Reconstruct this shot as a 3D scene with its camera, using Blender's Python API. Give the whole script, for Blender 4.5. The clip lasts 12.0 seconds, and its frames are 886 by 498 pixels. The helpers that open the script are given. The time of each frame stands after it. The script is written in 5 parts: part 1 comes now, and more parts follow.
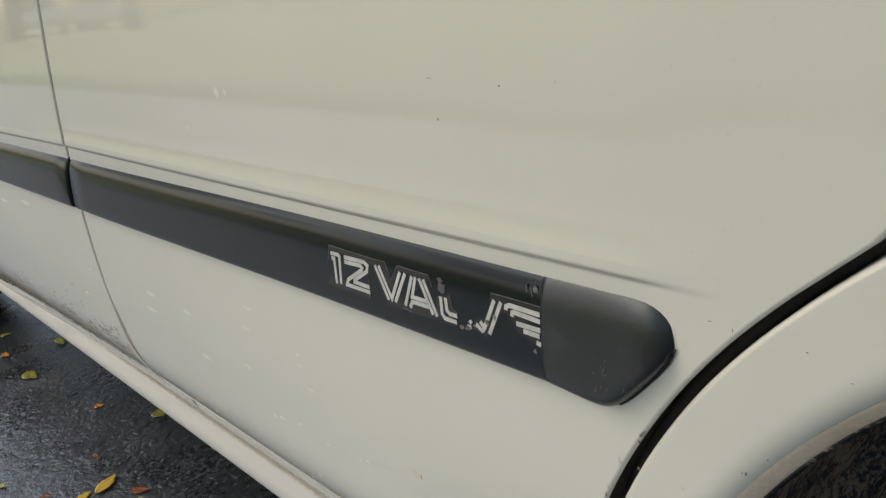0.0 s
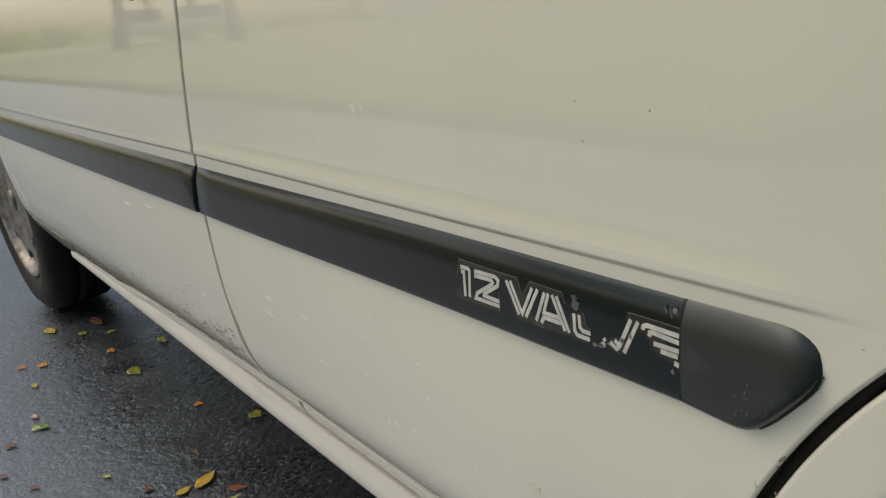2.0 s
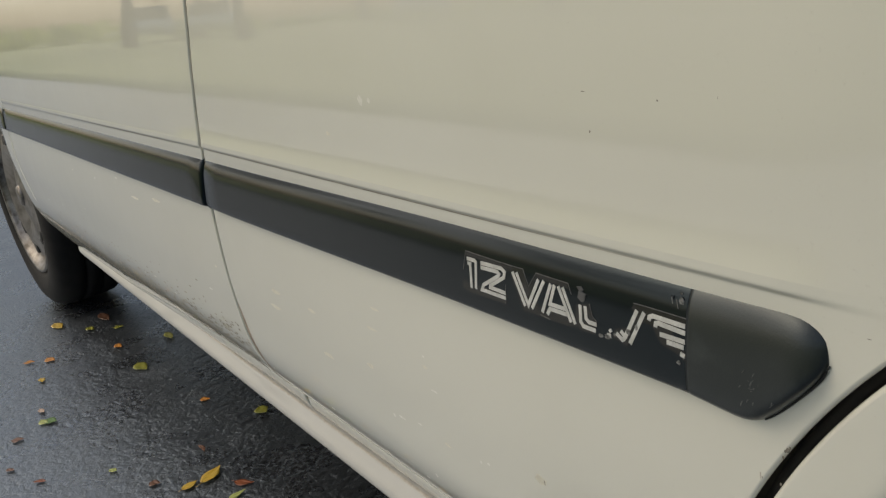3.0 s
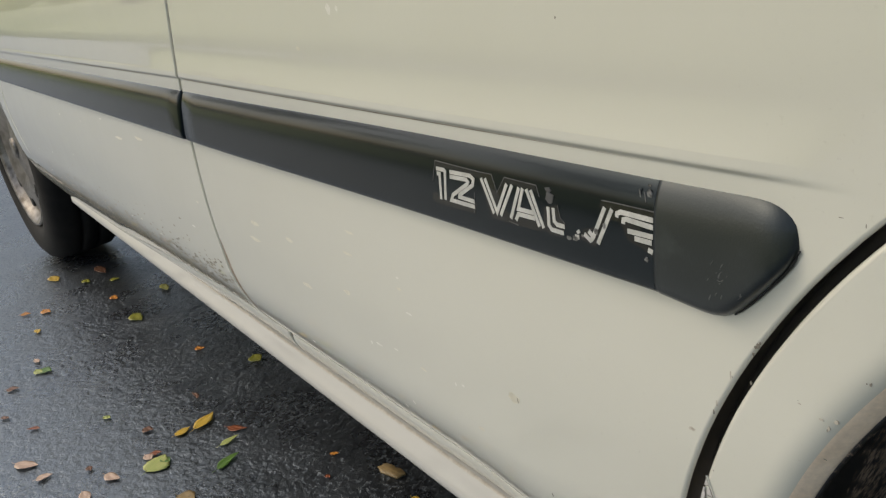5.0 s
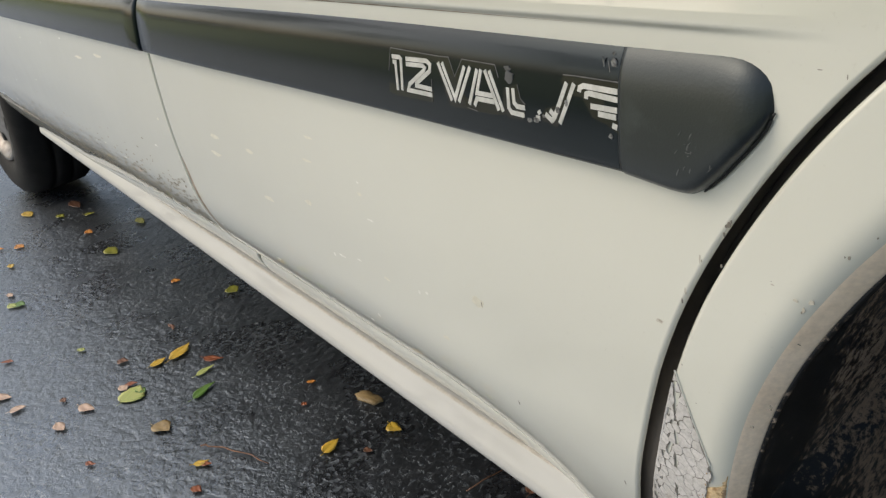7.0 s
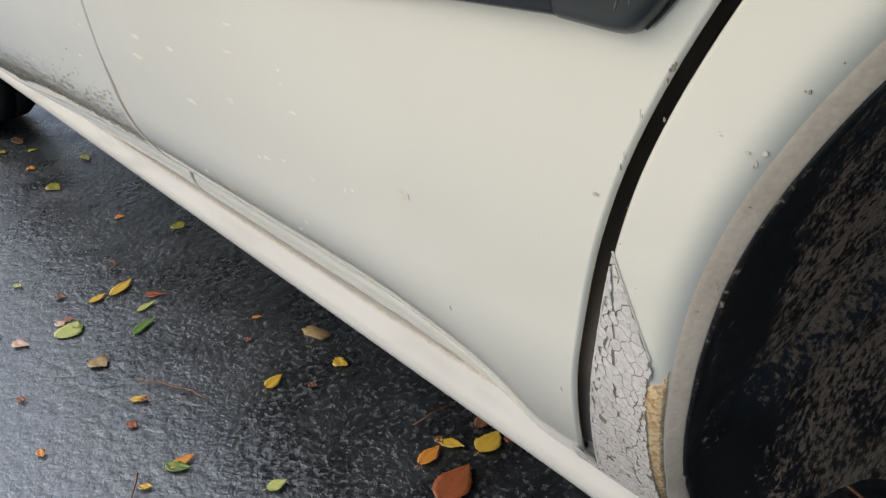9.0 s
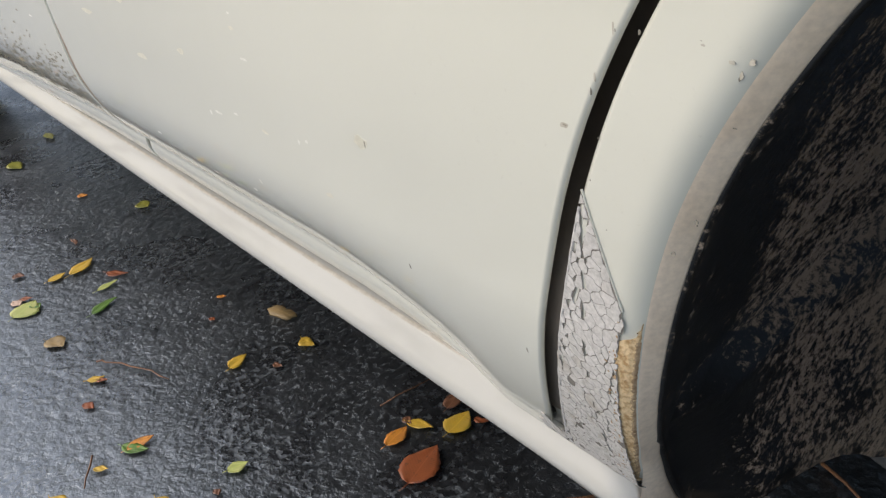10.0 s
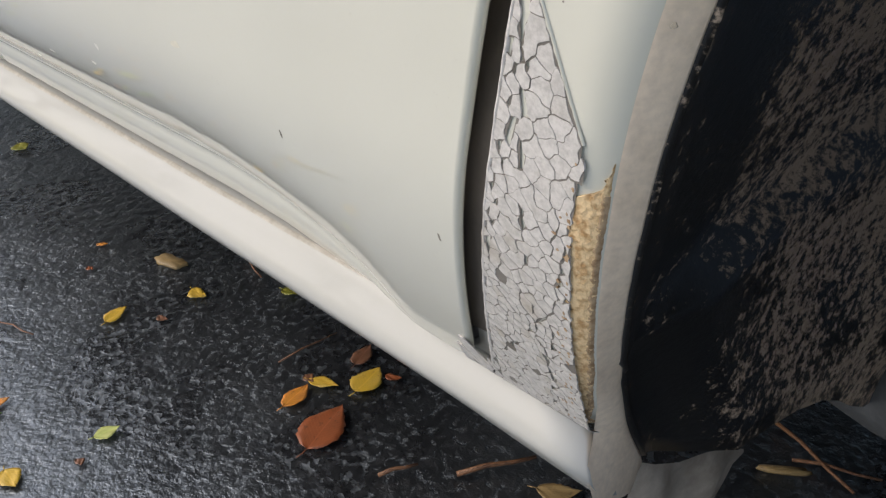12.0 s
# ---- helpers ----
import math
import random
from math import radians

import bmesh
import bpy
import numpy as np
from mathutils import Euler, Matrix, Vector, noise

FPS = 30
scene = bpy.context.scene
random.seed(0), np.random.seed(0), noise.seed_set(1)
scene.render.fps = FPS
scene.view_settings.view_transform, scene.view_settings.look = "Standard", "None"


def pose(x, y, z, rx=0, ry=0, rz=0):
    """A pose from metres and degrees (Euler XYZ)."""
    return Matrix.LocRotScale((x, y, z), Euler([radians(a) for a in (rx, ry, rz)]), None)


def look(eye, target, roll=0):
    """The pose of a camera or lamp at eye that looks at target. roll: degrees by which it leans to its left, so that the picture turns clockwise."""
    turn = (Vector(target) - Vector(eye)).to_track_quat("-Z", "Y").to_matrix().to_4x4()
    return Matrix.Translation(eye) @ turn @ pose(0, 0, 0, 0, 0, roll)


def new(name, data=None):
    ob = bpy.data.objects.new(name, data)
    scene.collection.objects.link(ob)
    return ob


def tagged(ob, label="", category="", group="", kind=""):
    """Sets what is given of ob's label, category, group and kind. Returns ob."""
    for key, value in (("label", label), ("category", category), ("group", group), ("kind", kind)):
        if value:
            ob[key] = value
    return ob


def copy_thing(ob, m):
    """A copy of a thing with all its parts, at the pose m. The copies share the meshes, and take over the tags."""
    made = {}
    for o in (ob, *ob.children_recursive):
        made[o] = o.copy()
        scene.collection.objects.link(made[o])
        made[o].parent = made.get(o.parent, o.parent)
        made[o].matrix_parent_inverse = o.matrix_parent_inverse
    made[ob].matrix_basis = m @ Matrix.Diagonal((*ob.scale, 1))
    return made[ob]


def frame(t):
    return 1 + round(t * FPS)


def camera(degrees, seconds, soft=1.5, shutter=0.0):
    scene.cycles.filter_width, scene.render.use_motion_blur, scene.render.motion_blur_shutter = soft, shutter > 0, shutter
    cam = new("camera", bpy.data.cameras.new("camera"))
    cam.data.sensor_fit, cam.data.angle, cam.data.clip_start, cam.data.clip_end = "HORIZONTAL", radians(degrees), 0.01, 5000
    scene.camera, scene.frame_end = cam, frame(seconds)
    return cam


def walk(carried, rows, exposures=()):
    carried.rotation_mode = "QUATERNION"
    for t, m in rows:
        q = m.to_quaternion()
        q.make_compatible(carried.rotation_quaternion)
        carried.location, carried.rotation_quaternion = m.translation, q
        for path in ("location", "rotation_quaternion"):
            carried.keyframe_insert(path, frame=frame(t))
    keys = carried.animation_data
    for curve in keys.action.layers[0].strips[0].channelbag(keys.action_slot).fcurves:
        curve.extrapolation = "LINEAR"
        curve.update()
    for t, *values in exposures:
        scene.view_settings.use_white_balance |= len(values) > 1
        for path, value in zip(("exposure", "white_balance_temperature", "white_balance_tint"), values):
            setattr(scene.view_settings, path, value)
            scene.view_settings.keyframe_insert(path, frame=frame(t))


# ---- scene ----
cam = camera(52.7, 12.0, soft=1.3)
PATH = [
    (0, (0.7583, -0.2104, 0.6497), (0.0062, 0.3560, 0.3127), -9.86),
    (0.5, (0.7564, -0.2135, 0.6498), (-0.0103, 0.3383, 0.3216), -9.68),
    (1, (0.7554, -0.2207, 0.6537), (-0.0253, 0.3150, 0.3319), -9.31),
    (1.5, (0.7532, -0.2293, 0.6575), (-0.0464, 0.2823, 0.3430), -9.56),
    (2, (0.7526, -0.2347, 0.6582), (-0.0565, 0.2653, 0.3495), -9.49),
    (2.5, (0.7529, -0.2370, 0.6573), (-0.0599, 0.2592, 0.3522), -9.31),
    (4.5, (0.7562, -0.2262, 0.6325), (-0.0537, 0.2572, 0.3002), -9.54),
    (5, (0.7552, -0.2212, 0.6222), (-0.0533, 0.2553, 0.2768), -9.70),
    (5.5, (0.7505, -0.2201, 0.6179), (-0.0535, 0.2498, 0.2535), -10.13),
    (6, (0.7489, -0.2165, 0.6096), (-0.0493, 0.2509, 0.2297), -10.19),
    (6.5, (0.7491, -0.2117, 0.6036), (-0.0434, 0.2558, 0.2121), -10.17),
    (7, (0.7468, -0.2049, 0.5914), (-0.0387, 0.2608, 0.1838), -10.14),
    (7.5, (0.7464, -0.2002, 0.5815), (-0.0314, 0.2633, 0.1570), -9.91),
    (9.5, (0.7276, -0.1738, 0.5303), (-0.0148, 0.3098, 0.0667), -8.40),
    (10, (0.7217, -0.1674, 0.5163), (-0.0115, 0.3268, 0.0492), -7.83),
    (10.5, (0.7130, -0.1605, 0.5015), (-0.0090, 0.3444, 0.0284), -7.03),
    (11, (0.7017, -0.1491, 0.4789), (-0.0109, 0.3647, 0.0012), -6.33),
    (11.5, (0.6851, -0.1346, 0.4600), (-0.0136, 0.3917, -0.0247), -5.78),
    (12, (0.6664, -0.1206, 0.4363), (-0.0056, 0.4292, -0.0600), -4.75),
]
walk(cam, [(t, look(eye, target, roll)) for t, eye, target, roll in PATH],
     exposures=[(0, -0.02, 6470, 6), (2.5, -0.20, 6740, 5), (5.5, 0.14, 6620, 5), (7.5, 0.37, 6480, 6), (9.5, 0.47, 6400, 8), (12, 0.53, 6380, 9)])

# ---- world, sun ----
world = bpy.data.worlds.new("world")
scene.world = world
world.use_nodes = True
wn = world.node_tree.nodes
sky = wn.new("ShaderNodeTexSky")
sky.sky_type, sky.sun_disc = "NISHITA", False
sky.sun_elevation, sky.sun_rotation = radians(42), radians(226)
sky.air_density, sky.dust_density, sky.ozone_density = 0.8, 4.0, 0.3
wn["Background"].inputs["Strength"].default_value = 0.15
world.node_tree.links.new(sky.outputs[0], wn["Background"].inputs["Color"])
sun = new("sun", bpy.data.lights.new("sun", "SUN"))
sun.data.energy, sun.data.angle, sun.data.color = 0.70, radians(135), (1.0, 0.98, 0.95)
sun.matrix_world = look((4.2, -5.6, 6.6), (0, 0, 0))


# ---- materials ----
def material(name, rough=0.5, metal=0.0, coat=0.0, coat_rough=0.05, spec=0.5):
    m = bpy.data.materials.new(name)
    m.use_nodes = True
    b = m.node_tree.nodes["Principled BSDF"]
    b.inputs["Roughness"].default_value = rough
    b.inputs["Metallic"].default_value = metal
    b.inputs["Coat Weight"].default_value = coat
    b.inputs["Coat Roughness"].default_value = coat_rough
    b.inputs["Specular IOR Level"].default_value = spec
    return m, m.node_tree.nodes, m.node_tree.links, b


def coords(nodes, links, scale=(1, 1, 1), which="Object"):
    c, mp = nodes.new("ShaderNodeTexCoord"), nodes.new("ShaderNodeMapping")
    mp.inputs["Scale"].default_value = scale
    links.new(c.outputs[which], mp.inputs["Vector"])
    return mp.outputs[0]


def noise_tex(nodes, links, vec, scale, detail=4.0, rough=0.55, distort=0.0):
    n = nodes.new("ShaderNodeTexNoise")
    n.inputs["Scale"].default_value, n.inputs["Detail"].default_value = scale, detail
    n.inputs["Roughness"].default_value, n.inputs["Distortion"].default_value = rough, distort
    links.new(vec, n.inputs["Vector"])
    return n.outputs["Fac"]


def voronoi(nodes, links, vec, scale, feature="F1", out="Distance"):
    v = nodes.new("ShaderNodeTexVoronoi")
    v.feature = feature
    v.inputs["Scale"].default_value = scale
    links.new(vec, v.inputs["Vector"])
    return v.outputs[out]


def ramp(nodes, links, fac, stops):
    r = nodes.new("ShaderNodeValToRGB")
    e = r.color_ramp.elements
    while len(e) < len(stops):
        e.new(0.5)
    for el, (p, c) in zip(e, stops):
        el.position = p
        el.color = (c, c, c, 1) if not isinstance(c, tuple) else (*c, 1)
    links.new(fac, r.inputs["Fac"])
    return r.outputs["Color"]


def mix(nodes, links, fac, a, b, blend="MIX"):
    m = nodes.new("ShaderNodeMix")
    m.data_type, m.blend_type = "RGBA", blend
    if isinstance(fac, (int, float)):
        m.inputs[0].default_value = fac
    else:
        links.new(fac, m.inputs[0])
    for s, v in ((6, a), (7, b)):
        if isinstance(v, tuple):
            m.inputs[s].default_value = (*v, 1)
        else:
            links.new(v, m.inputs[s])
    return m.outputs[2]


def maths(nodes, links, op, a, b=0.0):
    m = nodes.new("ShaderNodeMath")
    m.operation = op
    for s, v in ((0, a), (1, b)):
        if isinstance(v, (int, float)):
            m.inputs[s].default_value = v
        else:
            links.new(v, m.inputs[s])
    return m.outputs[0]


def bump(nodes, links, b, height, strength, dist=0.001, before=None):
    n = nodes.new("ShaderNodeBump")
    n.inputs["Strength"].default_value, n.inputs["Distance"].default_value = strength, dist
    links.new(height, n.inputs["Height"])
    if before is not None:
        links.new(before, n.inputs["Normal"])
    links.new(n.outputs[0], b.inputs["Normal"])
    return n.outputs[0]


def speckled(name, base, alt, scale=8.0, lo=0.4, hi=0.62, rough=0.5, metal=0.0, coat=0.0, coat_rough=0.05, fine=300.0, relief=0.15, spread=0.08, spec=0.5):
    """A surface of two tones in soft patches, with fine grain, uneven gloss and relief."""
    m, n, l, b = material(name, rough, metal, coat, coat_rough, spec)
    v = coords(n, l)
    patch = ramp(n, l, noise_tex(n, l, v, scale, 6), [(lo, 0.0), (hi, 1.0)])
    grain = noise_tex(n, l, v, fine, 3)
    c = mix(n, l, patch, base, alt)
    c = mix(n, l, 0.35, c, ramp(n, l, grain, [(0.3, 0.55), (0.7, 1.0)]), "MULTIPLY")
    l.new(c, b.inputs["Base Color"])
    r = maths(n, l, "MULTIPLY_ADD", grain, spread * 2)
    n[r.node.name].inputs[2].default_value = rough - spread
    l.new(r, b.inputs["Roughness"])
    if relief:
        bump(n, l, b, grain, relief, 0.0006)
    return m


def car_paint(name="cream_paint", coat=1.0, worn=1.0, tones=((0.605, 0.600, 0.525), (0.585, 0.578, 0.50))):
    m, n, l, b = material(name, 0.38 if worn == 1.0 else 0.55, 0.0, coat, 0.035)
    b.inputs["Coat IOR"].default_value = 1.58
    v = coords(n, l)
    cloud = noise_tex(n, l, v, 5.0, 5)
    c = mix(n, l, ramp(n, l, cloud, [(0.35, 0.0), (0.7, 1.0)]), tuple(worn * q for q in tones[0]), tuple(worn * q for q in tones[1]))
    dust = ramp(n, l, noise_tex(n, l, v, 420.0, 5, 0.7), [(0.62, 0.0), (0.75, 1.0)])
    where = ramp(n, l, noise_tex(n, l, v, 9.0, 3), [(0.45, 0.0), (0.65, 0.3)])
    c = mix(n, l, maths(n, l, "MULTIPLY", dust, where), c, (0.40, 0.37, 0.31))
    l.new(c, b.inputs["Base Color"])
    smear = noise_tex(n, l, coords(n, l, (30, 30, 8)), 3.0, 4)
    l.new(ramp(n, l, smear, [(0.3, 0.004), (0.75, 0.016)]), b.inputs["Coat Roughness"])
    peel = noise_tex(n, l, v, 260.0, 2)
    wave = noise_tex(n, l, v, 14.0, 2)
    h = maths(n, l, "MULTIPLY_ADD", peel, 0.05)
    l.new(wave, n[h.node.name].inputs[2])
    bp = n.new("ShaderNodeBump")
    bp.inputs["Strength"].default_value, bp.inputs["Distance"].default_value = 0.05, 0.004
    l.new(h, bp.inputs["Height"])
    l.new(bp.outputs[0], b.inputs["Coat Normal"])
    return m


def asphalt_mat():
    """Wet asphalt: worn stone tops with a skin of water, broken by dark pits."""
    m, n, l, b = material("wet_asphalt", 0.3, spec=0.8)
    v = coords(n, l)
    warp = mix(n, l, 0.003, v, n[noise_tex(n, l, v, 90.0, 2).node.name].outputs["Color"], "ADD")
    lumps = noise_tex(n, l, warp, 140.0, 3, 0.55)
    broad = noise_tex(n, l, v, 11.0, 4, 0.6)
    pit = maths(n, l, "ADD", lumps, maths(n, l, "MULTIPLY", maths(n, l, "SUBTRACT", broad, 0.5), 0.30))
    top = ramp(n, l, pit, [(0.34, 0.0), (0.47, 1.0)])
    stone = voronoi(n, l, v, 230.0, out="Color")
    tone = ramp(n, l, stone, [(0.1, (0.010, 0.0105, 0.0115)), (0.6, (0.022, 0.0232, 0.0255)), (0.95, (0.048, 0.050, 0.054))])
    big = ramp(n, l, noise_tex(n, l, v, 3.0, 6), [(0.35, 0.6), (0.7, 1.0)])
    tone = mix(n, l, 1.0, tone, big, "MULTIPLY")
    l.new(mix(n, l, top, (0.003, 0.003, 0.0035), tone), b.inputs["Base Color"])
    wet = noise_tex(n, l, v, 7.0, 5)
    skin = ramp(n, l, wet, [(0.35, 0.20), (0.7, 0.42)])
    l.new(mix(n, l, top, (0.6, 0.6, 0.6), skin), b.inputs["Roughness"])
    b.inputs["IOR"].default_value = 2.2
    # The blue of a reflected sky is put into the sheen's tint.
    b.inputs["Specular Tint"].default_value = (0.77, 0.88, 1.0, 1)
    fine = noise_tex(n, l, v, 520.0, 2, 0.5)
    knobs = ramp(n, l, noise_tex(n, l, warp, 165.0, 4, 0.6), [(0.28, 0.0), (0.62, 1.0)])
    h = maths(n, l, "ADD", maths(n, l, "MULTIPLY", top, 0.6), maths(n, l, "MULTIPLY", fine, 0.12))
    bump(n, l, b, maths(n, l, "ADD", h, knobs), 0.28, 0.0022)
    return m


def leaf_mat(name, a, c, spot, amount=0.5):
    m, n, l, b = material(name, 0.45)
    v = coords(n, l)
    k = ramp(n, l, noise_tex(n, l, v, 60.0, 4), [(0.35, 0.0), (0.68, 1.0)])
    s = ramp(n, l, noise_tex(n, l, v, 190.0, 5), [(1 - amount, 0.0), (1 - amount + 0.12, 1.0)])
    sep = n.new("ShaderNodeSeparateXYZ")
    l.new(v, sep.inputs[0])
    across = maths(n, l, "ABSOLUTE", sep.outputs[1])
    rib = ramp(n, l, maths(n, l, "MULTIPLY", across, 1000.0), [(0.25, 0.6), (0.75, 0.0)])
    vein = maths(n, l, "SINE", maths(n, l, "MULTIPLY", maths(n, l, "SUBTRACT", sep.outputs[0], across), 1900.0))
    vein = ramp(n, l, vein, [(0.82, 0.0), (0.98, 0.35)])
    tone = mix(n, l, s, mix(n, l, k, a, c), spot)
    tone = mix(n, l, maths(n, l, "MAXIMUM", rib, vein), tone, tuple(min(1.0, 1.25 * q + 0.02) for q in a))
    l.new(tone, b.inputs["Base Color"])
    bump(n, l, b, noise_tex(n, l, coords(n, l, (1, 4, 1)), 220.0, 2), 0.3, 0.0006)
    return m


def muddy_liner():
    m, n, l, b = material("muddy_liner", 0.5)
    v = coords(n, l)
    drawn = coords(n, l, (1, 0.6, 1))
    fine = noise_tex(n, l, drawn, 260.0, 6, 0.75)
    broad = noise_tex(n, l, drawn, 38.0, 5, 0.6)
    sep = n.new("ShaderNodeSeparateXYZ")
    l.new(v, sep.inputs[0])
    band = ramp(n, l, sep.outputs[1], [(0.03, 0.13), (0.06, 0.11), (0.085, 0.04), (0.115, 0.19), (0.16, 0.27), (0.26, 0.25)])
    k = maths(n, l, "ADD", maths(n, l, "MULTIPLY", fine, 1.0), maths(n, l, "MULTIPLY", broad, 0.50))
    k = maths(n, l, "ADD", k, band)
    sharp = n.new("ShaderNodeMapRange")
    sharp.inputs["From Min"].default_value, sharp.inputs["From Max"].default_value = 0.94, 1.06
    l.new(k, sharp.inputs["Value"])
    mud = mix(n, l, noise_tex(n, l, v, 120.0, 6, 0.7), (0.46, 0.335, 0.235), (0.76, 0.59, 0.44))
    c = mix(n, l, sharp.outputs[0], (0.024, 0.023, 0.022), mud)
    l.new(c, b.inputs["Base Color"])
    l.new(ramp(n, l, sharp.outputs[0], [(0, 0.35), (1, 0.85)]), b.inputs["Roughness"])
    bump(n, l, b, k, 0.25, 0.001)
    return m


def flake_mat():
    m, n, l, b = material("flaking_paint", 0.6)
    info = n.new("ShaderNodeObjectInfo")
    tone = ramp(n, l, info.outputs["Random"], [(0.0, (0.58, 0.558, 0.535)), (0.6, (0.63, 0.607, 0.585)), (0.94, (0.59, 0.565, 0.535)), (1.0, (0.50, 0.465, 0.415))])
    v = coords(n, l)
    g = ramp(n, l, noise_tex(n, l, v, 500.0, 5, 0.7), [(0.35, 0.72), (0.6, 1.0)])
    st = ramp(n, l, noise_tex(n, l, v, 70.0, 4), [(0.56, 0.0), (0.72, 0.45)])
    c = mix(n, l, 1.0, tone, g, "MULTIPLY")
    l.new(mix(n, l, st, c, (0.33, 0.27, 0.19)), b.inputs["Base Color"])
    bump(n, l, b, noise_tex(n, l, v, 700.0, 4), 0.3, 0.0005)
    return m


PAINT = car_paint()
SILL_PAINT = car_paint("dulled_cream_paint", 0.35, 0.76, ((0.575, 0.575, 0.545), (0.55, 0.547, 0.51)))
ASPHALT = asphalt_mat()
LINER = muddy_liner()
FLAKE = flake_mat()
TRIM = speckled("dark_grey_trim", (0.0035, 0.0050, 0.0064), (0.0048, 0.0066, 0.0082), 14, rough=0.16, coat=0.06, coat_rough=0.10, fine=900, relief=0.02, spread=0.04, spec=0.24)
TRIM.node_tree.nodes["Principled BSDF"].inputs["Specular Tint"].default_value = (0.62, 0.84, 1.0, 1)
ARM = speckled("dull_arm_metal", (0.10, 0.105, 0.11), (0.06, 0.06, 0.06), 20, rough=0.5, fine=300, relief=0.2)
CAP = speckled("worn_grey_cap", (0.0085, 0.0095, 0.0085), (0.026, 0.029, 0.028), 75, 0.58, 0.82, rough=0.36, coat=0.20, coat_rough=0.25, fine=1300, relief=0.10, spread=0.08)
DECAL = speckled("black_decal", (0.004, 0.004, 0.004), (0.006, 0.006, 0.0055), 40, rough=0.20, fine=800, relief=0.05)
CAP.node_tree.nodes["Principled BSDF"].inputs["Specular Tint"].default_value = (0.80, 0.93, 1.0, 1)
SILVER = speckled("silver_letter", (0.62, 0.62, 0.60), (0.50, 0.50, 0.48), 120, rough=0.38, metal=0.35, fine=900, relief=0.1)
OUTLINE = speckled("decal_edge", (0.06, 0.06, 0.06), (0.10, 0.10, 0.10), 200, rough=0.5, fine=900, relief=0)
SCUFF = speckled("pale_scuff", (0.22, 0.22, 0.21), (0.03, 0.03, 0.03), 700, rough=0.6, fine=900, relief=0.3)
FAINT = speckled("faint_scuff", (0.080, 0.086, 0.086), (0.040, 0.043, 0.043), 700, rough=0.5, fine=900, relief=0.2)
RUBBER = speckled("black_rubber", (0.012, 0.012, 0.012), (0.022, 0.021, 0.020), 20, rough=0.6, fine=500, relief=0.3)
SEAL = speckled("dusty_rubber", (0.055, 0.047, 0.040), (0.035, 0.031, 0.027), 60, rough=0.7, fine=500, relief=0.3)
TYRE = speckled("tyre_rubber", (0.008, 0.008, 0.008), (0.014, 0.0135, 0.013), 20, rough=0.7, fine=500, relief=0.3, spec=0.2)
JAMB = speckled("grimy_jamb", (0.120, 0.100, 0.082), (0.080, 0.068, 0.057), 25, rough=0.5, fine=300, relief=0.2)
DARK = speckled("sooty_underbody", (0.014, 0.013, 0.012), (0.028, 0.026, 0.024), 9, rough=0.75, fine=120, relief=0.4)
GREYPLATE = speckled("dirty_grey_plate", (0.52, 0.46, 0.385), (0.33, 0.28, 0.225), 45, rough=0.6, fine=300, relief=0.3)
STEEL = speckled("dull_wheel_metal", (0.20, 0.19, 0.18), (0.07, 0.06, 0.05), 40, rough=0.34, metal=0.8, fine=300, relief=0.1)
PRIMER = speckled("grey_primer", (0.24, 0.225, 0.205), (0.16, 0.145, 0.125), 60, rough=0.7, fine=400, relief=0.2)
RUST = speckled("tan_rusty_filler", (0.82, 0.61, 0.35), (0.50, 0.30, 0.13), 420, 0.46, 0.64, rough=0.75, fine=900, relief=0.7)
RUST_FLECK = speckled("brown_rust_fleck", (0.50, 0.36, 0.22), (0.30, 0.19, 0.10), 400, rough=0.8, fine=900, relief=0.3)
LIPDIRT = speckled("brown_grime", (0.33, 0.27, 0.21), (0.22, 0.17, 0.12), 90, rough=0.7, fine=500, relief=0.3)
SEAM = speckled("grey_brown_seam_dirt", (0.43, 0.395, 0.335), (0.51, 0.485, 0.43), 120, rough=0.7, fine=500, relief=0.2)
GRIME = speckled("arch_grime", (0.88, 0.735, 0.575), (0.82, 0.67, 0.51), 45, rough=0.55, fine=420, relief=0.15, spec=0.25)
CHIP_WHITE = speckled("bare_white_chip", (0.70, 0.69, 0.63), (0.64, 0.625, 0.56), 90, rough=0.5, fine=500, relief=0.1)
CHIP_DARK = speckled("dark_chip", (0.25, 0.23, 0.19), (0.15, 0.135, 0.11), 90, rough=0.6, fine=500, relief=0.1)
SMUDGE = speckled("grey_rubbed_smudge", (0.42, 0.385, 0.32), (0.50, 0.47, 0.40), 400, rough=0.5, fine=900, relief=0.1)
# Mud tone that also stands in for shade on the front door's tuck-under.
MUD_SHADE = speckled("brown_mud_and_shade", (0.34, 0.31, 0.25), (0.22, 0.20, 0.16), 60, rough=0.7, fine=500, relief=0.1)
CHIP_MUD = speckled("dried_mud_spot", (0.64, 0.62, 0.52), (0.60, 0.575, 0.48), 90, rough=0.7, fine=500, relief=0.2)
GLASS = speckled("dark_window_glass", (0.015, 0.017, 0.018), (0.02, 0.022, 0.022), 3, rough=0.05, fine=50, relief=0, spread=0.01)
GRASS = speckled("lawn_grass", (0.31, 0.36, 0.14), (0.40, 0.43, 0.20), 0.35, rough=0.8, fine=40, relief=0.5)
BARK = speckled("tree_bark", (0.085, 0.068, 0.052), (0.05, 0.04, 0.032), 6, rough=0.9, fine=40, relief=0.8)


